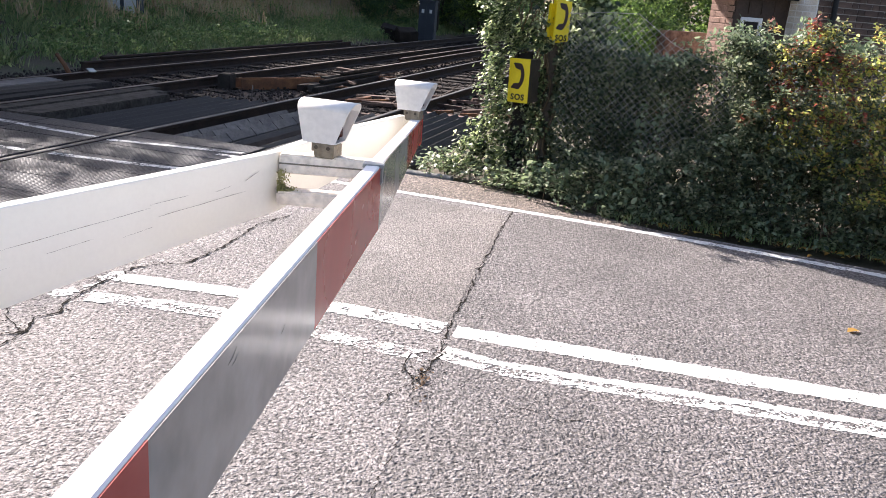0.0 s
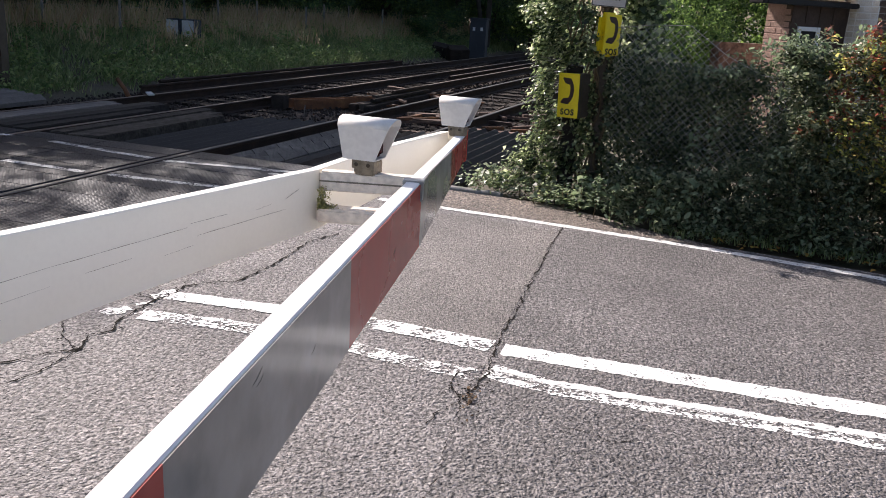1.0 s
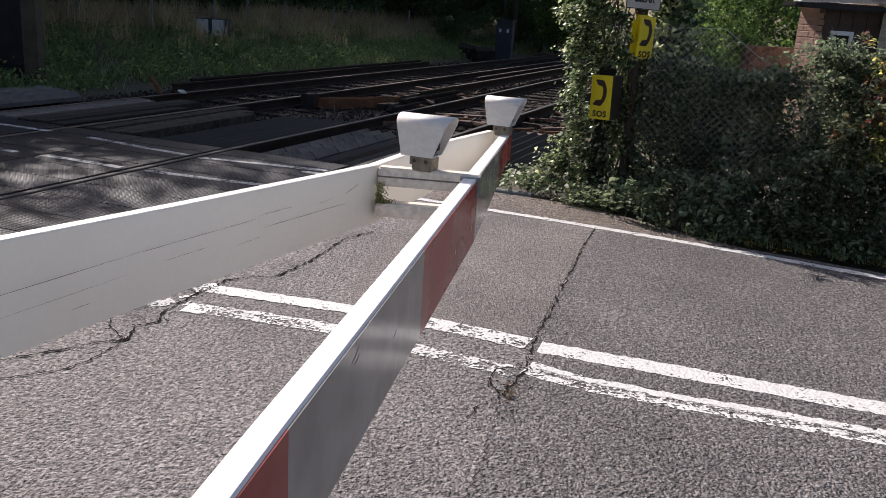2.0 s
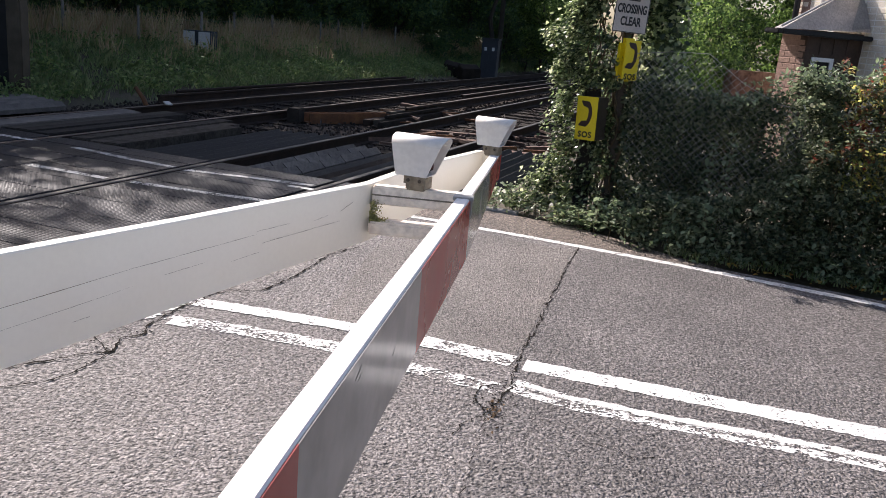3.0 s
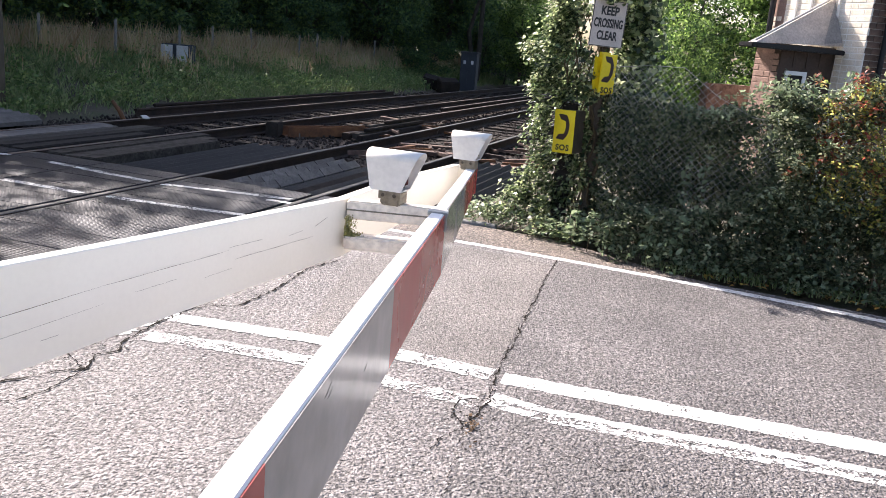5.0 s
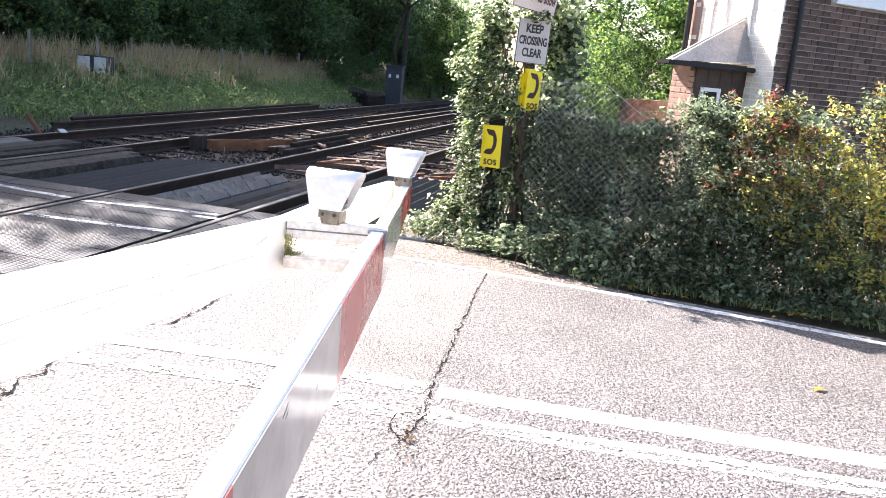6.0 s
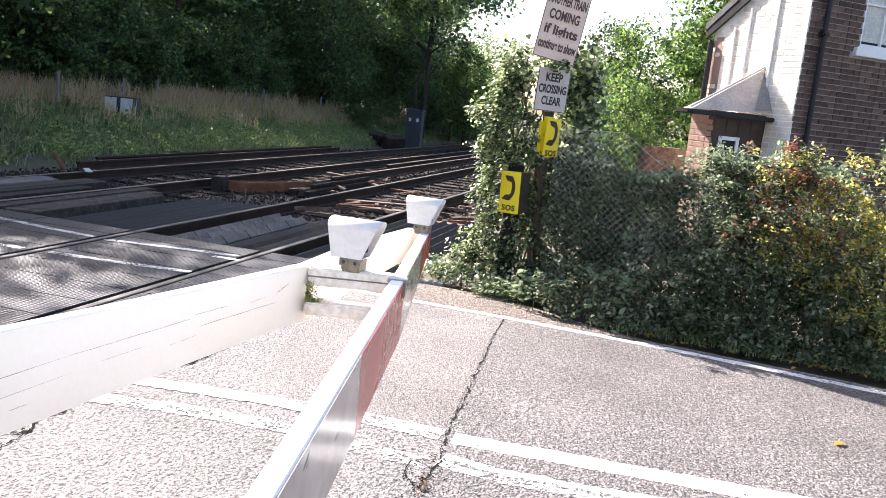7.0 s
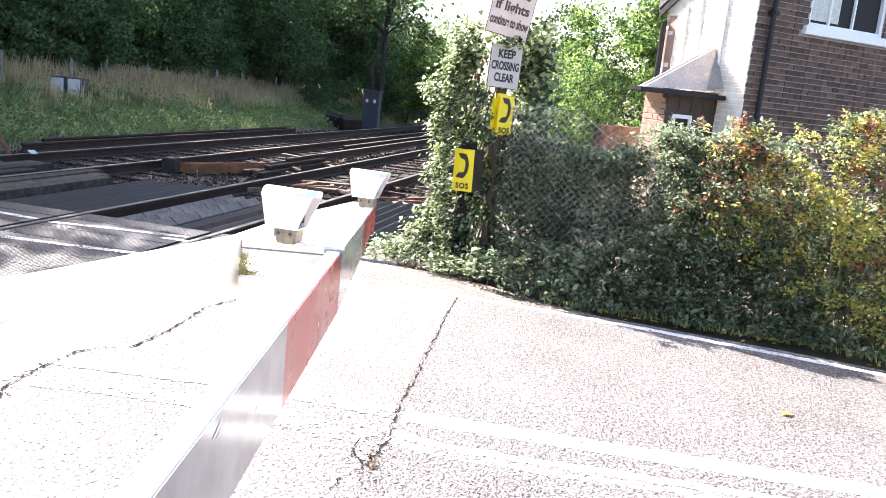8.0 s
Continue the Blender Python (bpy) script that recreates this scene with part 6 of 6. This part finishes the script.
def house():
    h = thing("house", "brown brick crossing cottage with a pale sunlit side", "house", wall_m())
    H, L, B = 4.3, 6.5, 1.75
    wx0, wx1, wz0, wz1 = 0.92, 2.36, 2.91, 4.05
    # front wall core with the window opening through it
    for x0, x1, z0, z1 in ((0.02, wx0, 0, H), (wx1, L, 0, H), (wx0, wx1, 0, wz0), (wx0, wx1, wz1, H)):
        part("wall", box_bm(x0, x1, 0.012, 0.25, z0, z1), M_MORTAR, h)
    side = [(0.0, 0.0), (B, 0.0), (B, 3.12), (0.0, 4.2)]
    part("side_wall", prism_bm(side, 0.0, 0.02, "x"), M_SIDE_SUN, h, "sunlit cream side wall")
    part("back_wall", box_bm(0.02, L, B - 0.2, B, 0, 3.0), M_MORTAR, h)
    roof = [(-0.12, 4.36), (B + 0.14, 3.08), (B + 0.14, 3.18), (-0.12, 4.46)]
    part("roof", prism_bm(roof, -0.07, L, "x"), M_ROOF, h)
    part("verge_board", prism_bm([(-0.1, 4.18), (B + 0.12, 2.96), (B + 0.12, 3.08), (-0.1, 4.35)], -0.06, -0.03, "x"), M_BLACK_PIPE, h)
    # shallow pilaster strips and blind openings on the side wall
    for y0, z0, z1 in ((0.52, 0, 3.7), (1.02, 2.2, 3.35), (1.3, 2.2, 3.1)):
        part("panel_edge", box_bm(-0.03, 0.0, y0, y0 + 0.03, z0, z1, 0.004), M_SIDE_SUN, h)
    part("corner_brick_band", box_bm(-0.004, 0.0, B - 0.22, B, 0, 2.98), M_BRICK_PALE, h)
    # window
    win = part("window", box_bm(wx0, wx1, 0.1, 0.16, wz0, wz1), M_DARK_ROOM, h, "white sash window with a pale curtain")
    for x0, x1, z0, z1 in ((wx0, wx0 + 0.06, wz0, wz1), (wx1 - 0.06, wx1, wz0, wz1), (wx0 + 0.06, wx1 - 0.06, wz0, wz0 + 0.06), (wx0 + 0.06, wx1 - 0.06, wz1 - 0.06, wz1)):
        part("frame", box_bm(x0, x1, 0.04, 0.1, z0, z1, 0.004), M_FRAME, win)
    for x in (1.34, 1.79):
        part("glazing_bar", box_bm(x - 0.014, x + 0.014, 0.055, 0.09, wz0 + 0.06, wz1 - 0.06), M_FRAME, win)
    for z in (3.48,):
        part("glazing_bar", box_bm(wx0 + 0.06, wx1 - 0.06, 0.057, 0.088, z - 0.012, z + 0.012), M_FRAME, win)
    part("curtain", box_bm(1.0, 1.55, 0.092, 0.098, wz0 + 0.1, wz1 - 0.05, 0.002), M_CURTAIN, win)
    part("sill", box_bm(wx0 - 0.1, wx1 + 0.1, -0.06, 0.1, wz0 - 0.11, wz0, 0.008), M_FRAME, h, "white painted stone sill")
    part("drainpipe", tube_bm([(0.22, -0.07, 0), (0.22, -0.07, 4.2)], 0.034), M_BLACK_PIPE, h, "black cast-iron drainpipe")
    for z in (1.2, 2.95):
        part("pipe_collar", box_bm(0.165, 0.275, -0.125, 0.0, z, z + 0.07, 0.02), M_BLACK_PIPE, h)
    part("side_pipe", tube_bm([(-0.06, B - 0.02, 0), (-0.06, B - 0.02, 2.9)], 0.04), M_BLACK_PIPE, h, "black cast-iron drainpipe")
    # porch on the side wall: hipped slate roof over brick walls
    y0, y1, out = 0.46, 0.92, 0.84
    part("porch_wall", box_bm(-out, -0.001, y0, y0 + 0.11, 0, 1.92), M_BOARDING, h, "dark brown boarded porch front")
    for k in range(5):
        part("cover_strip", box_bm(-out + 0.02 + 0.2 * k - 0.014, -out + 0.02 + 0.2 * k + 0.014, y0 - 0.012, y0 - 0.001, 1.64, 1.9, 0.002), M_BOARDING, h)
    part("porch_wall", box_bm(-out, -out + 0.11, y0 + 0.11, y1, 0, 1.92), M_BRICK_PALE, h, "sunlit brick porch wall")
    ev, apex = -1.31, (0.0, 0.64, 2.53)
    bm = bmesh.new()
    a, b, c = bm.verts.new((ev, y0 - 0.1, 1.9)), bm.verts.new((0, y0 - 0.1, 1.95)), bm.verts.new(apex)
    d, e = bm.verts.new((0, y1 + 0.1, 1.95)), bm.verts.new((ev + 0.36, y1 + 0.1, 1.9))
    bm.faces.new((a, b, c))
    bm.faces.new((a, c, e))
    bm.faces.new((c, d, e))
    bmesh.ops.solidify(bm, geom=bm.faces[:], thickness=0.03)
    part("porch_roof", bm, M_SLATE_LIT, h, "grey slate porch roof")
    part("porch_flashing", sheet_bm([(-0.02, y0 - 0.105, 1.99), (-0.3, y0 - 0.105, 1.96), (-0.01, 0.62, 2.49)]), M_LEAD, h)
    part("porch_gutter", box_bm(ev - 0.03, 0.0, y0 - 0.17, y0 - 0.1, 1.84, 1.9, 0.012), M_BLACK_PIPE, h)
    part("porch_gutter", box_bm(ev - 0.09, ev - 0.02, y0 - 0.17, y0 + 0.1, 1.84, 1.9, 0.012), M_BLACK_PIPE, h)
    tubes("porch_hip", [([(ev, y0 - 0.1, 1.93), (0, 0.64, 2.555)], [0.014, 0.014])], M_LEAD, h)
    pw = part("porch_window", box_bm(-0.7, -0.45, y0 - 0.012, y0 - 0.002, 0.9, 1.56), M_DARK_ROOM, h, "small white-framed porch window")
    for x0, x1, z0, z1 in ((-0.74, -0.69, 0.85, 1.6), (-0.46, -0.41, 0.85, 1.6), (-0.69, -0.46, 1.55, 1.6)):
        part("frame", box_bm(x0, x1, y0 - 0.035, y0 - 0.012, z0, z1, 0.003), M_FRAME, pw)
    # garden wall beyond the porch
    g = part("garden_wall", box_bm(-0.5, 0.25, 2.3, 2.5, 0, 1.33, 0.012), M_GARDEN_BRICK)
    g.matrix_world = wall_m()
    tagged(g, "orange brick garden wall behind the hedge", "garden wall")
    return h, (wx0, wx1, wz0, wz1)


def tube_bm(points, r, sides=12):
    bm = bmesh.new()
    v, f = tube_data(points, [r] * len(points), sides)
    vs = [bm.verts.new(p) for p in v]
    for face in f:
        bm.faces.new([vs[i] for i in face])
    bmesh.ops.recalc_face_normals(bm, faces=bm.faces)
    return bm


def sheet_bm(points):
    bm = bmesh.new()
    bm.faces.new([bm.verts.new(p) for p in points])
    bmesh.ops.solidify(bm, geom=bm.faces[:], thickness=0.004)
    return bm


HOUSE, OPENING = house()


def fallen_leaf():
    ob = leaves("fallen_leaf", [(2.26, 4.28, 0.009)], 0.07, M_DEAD_LEAF, None, 3.0, 4)
    tagged(ob, "single yellow fallen leaf on the road", "leaf")


fallen_leaf()


def sprigs():
    """Pale-leaved nettles that stand out in front of the hedge, and the leaf litter below."""
    rng = np.random.default_rng(91)
    for x, off, h in ((1.22, 0.12, 0.4), (1.42, 0.06, 0.42), (1.5, 0.5, 0.85), (1.62, 0.45, 0.95), (1.95, 0.15, 0.5), (2.15, 0.3, 0.8), (2.5, 0.15, 0.45), (2.85, 0.2, 0.7), (3.2, 0.1, 0.5), (0.78, -0.05, 0.34), (0.66, -0.02, 0.3), (0.9, 0.0, 0.28)):
        y = hedge_front(x) + off
        ob = thing("nettle", "pale green nettle standing in front of the hedge", "nettle", None, "nettles")
        tubes("stem", [([(x, y, -0.02), (x + 0.02, y - 0.02, h * 0.6), (x + 0.01, y - 0.06, h)], [0.004, 0.003, 0.002])], M_STEM, ob, 4)
        pts = []
        for k in range(9):
            z = h * (0.3 + 0.7 * k / 8)
            for q in range(4):
                w = k * 1.57 + q * 1.57
                r = 0.055 * (1.2 - k / 10)
                pts.append((x + 0.015 + r * math.cos(w), y - 0.03 + r * math.sin(w), z + rng.normal() * 0.01))
        leaves("leaf_mass", pts, 0.062, M_NETTLE, ob, 0.9, int(x * 100), 0.5, False, (-0.2, -0.4, 0.2))
    n = 130
    a = rng.uniform(1.5, 5.0, n)
    p = np.stack([a, np.array([hedge_front(q) for q in a]) + rng.normal(size=n) * 0.09 - 0.03, np.full(n, 0.012)], 1)
    tagged(leaves("leaf_litter", p, 0.05, M_DEAD_LEAF, None, 2.5, 44), "brown and yellow fallen leaves below the hedge", "leaf litter", kind="stuff")


sprigs()


def bricks():
    """Bricks of the front wall, each a piece of its own near the window and corner."""
    wx0, wx1, wz0, wz1 = OPENING
    meshes = {}

    def brick_mesh(w):
        key = round(w, 3)
        if key not in meshes:
            bm = box_bm(-w / 2, w / 2, 0.0, 0.05, -0.0325, 0.0325, 0.004)
            me = bpy.data.meshes.new("brick")
            bm.to_mesh(me)
            bm.free()
            me.materials.append(M_BRICK)
            meshes[key] = me
        return meshes[key]
    count = 0
    verts, faces = [], []
    rng = random.Random(77)
    for row in range(8, 57):
        z = 0.0375 + row * 0.075
        header = row % 2
        x = 0.0
        k = 0
        while x < 4.2:
            w = 0.1025 if (k + header) % 2 else 0.215
            x0, x1 = x, x + w
            x += w + 0.01
            k += 1
            if x1 > wx0 - 0.01 and x0 < wx1 + 0.01 and wz0 - 0.12 < z < wz1 + 0.02:
                if x0 < wx0 - 0.06 and z > wz0:
                    x1 = wx0
                elif x1 > wx1 + 0.06 and z > wz0:
                    x0 = wx1
                else:
                    continue
            if x1 - x0 < 0.03:
                continue
            proud = rng.uniform(-0.002, 0.003)
            if count < 300 and x < 2.1 and 1.4 < z < 3.35:
                ob = new("brick", brick_mesh(x1 - x0))
                ob.parent = HOUSE
                ob.location = ((x0 + x1) / 2, proud, z)
                count += 1
            else:
                b = len(verts)
                for yy, e in ((proud, 0.004), (proud + 0.004, 0.0), (0.03, 0.0)):
                    verts += [(x0 + e, yy, z - 0.0325 + e), (x1 - e, yy, z - 0.0325 + e), (x1 - e, yy, z + 0.0325 - e), (x0 + e, yy, z + 0.0325 - e)]
                faces.append((b, b + 1, b + 2, b + 3))
                for q in (0, 4):
                    faces += [(b + q + i, b + q + (i + 1) % 4, b + q + 4 + (i + 1) % 4, b + q + 4 + i) for i in range(4)]
    def course(name, material, place, length, z0, z1, label, limit=None, skip=None):
        """Stretchers and headers laid on a wall; place(u, out, z) gives a point along it."""
        v, f = [], []
        for row in range(int(z0 / 0.075), int(z1 / 0.075)):
            z, u, k = 0.0375 + row * 0.075, 0.0, row % 2
            while u < length - 0.02:
                w = min(0.1025 if k % 2 else 0.215, length - u)
                a, b = u, u + w
                u += w + 0.01
                k += 1
                if (limit and z + 0.05 > limit(b)) or (skip and skip(a, b, z)):
                    continue
                o, q = rng.uniform(0.002, 0.0045), len(v)
                for out, e in ((o, 0.004), (o - 0.004, 0.0), (-0.01, 0.0)):
                    v += [place(a + e, out, z - 0.0325 + e), place(b - e, out, z - 0.0325 + e), place(b - e, out, z + 0.0325 - e), place(a + e, out, z + 0.0325 - e)]
                f.append((q, q + 1, q + 2, q + 3))
                for g in (0, 4):
                    f += [(q + g + i, q + g + (i + 1) % 4, q + g + 4 + (i + 1) % 4, q + g + 4 + i) for i in range(4)]
        tagged(sheet(name, v, f, material, HOUSE), label, kind="stuff")
    course("side_brickwork", M_BRICK_SUN, lambda u, o, z: (-o, u, z), 1.75, 0.9, 4.2, "cream brickwork, coloured bright for the sun on it", lambda u: 4.18 - 0.62 * u)
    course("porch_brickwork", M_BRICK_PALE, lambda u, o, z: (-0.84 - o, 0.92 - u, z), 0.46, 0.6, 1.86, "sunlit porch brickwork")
    rest = sheet("brickwork", verts, faces, M_BRICK_REST, HOUSE)
    tagged(rest, "rest of the brown brickwork", kind="stuff")


def brick_rest_material():
    m = M_BRICK.copy()
    n, l = links_of(m)
    geo = n.new("ShaderNodeNewGeometry")
    for node in n:
        if node.type == "MAP_RANGE" and node.inputs["Value"].is_linked and node.inputs["Value"].links[0].from_node.type == "OBJECT_INFO":
            l.new(geo.outputs["Random Per Island"], node.inputs["Value"])
    return m


M_BRICK_REST = brick_rest_material()
bricks()
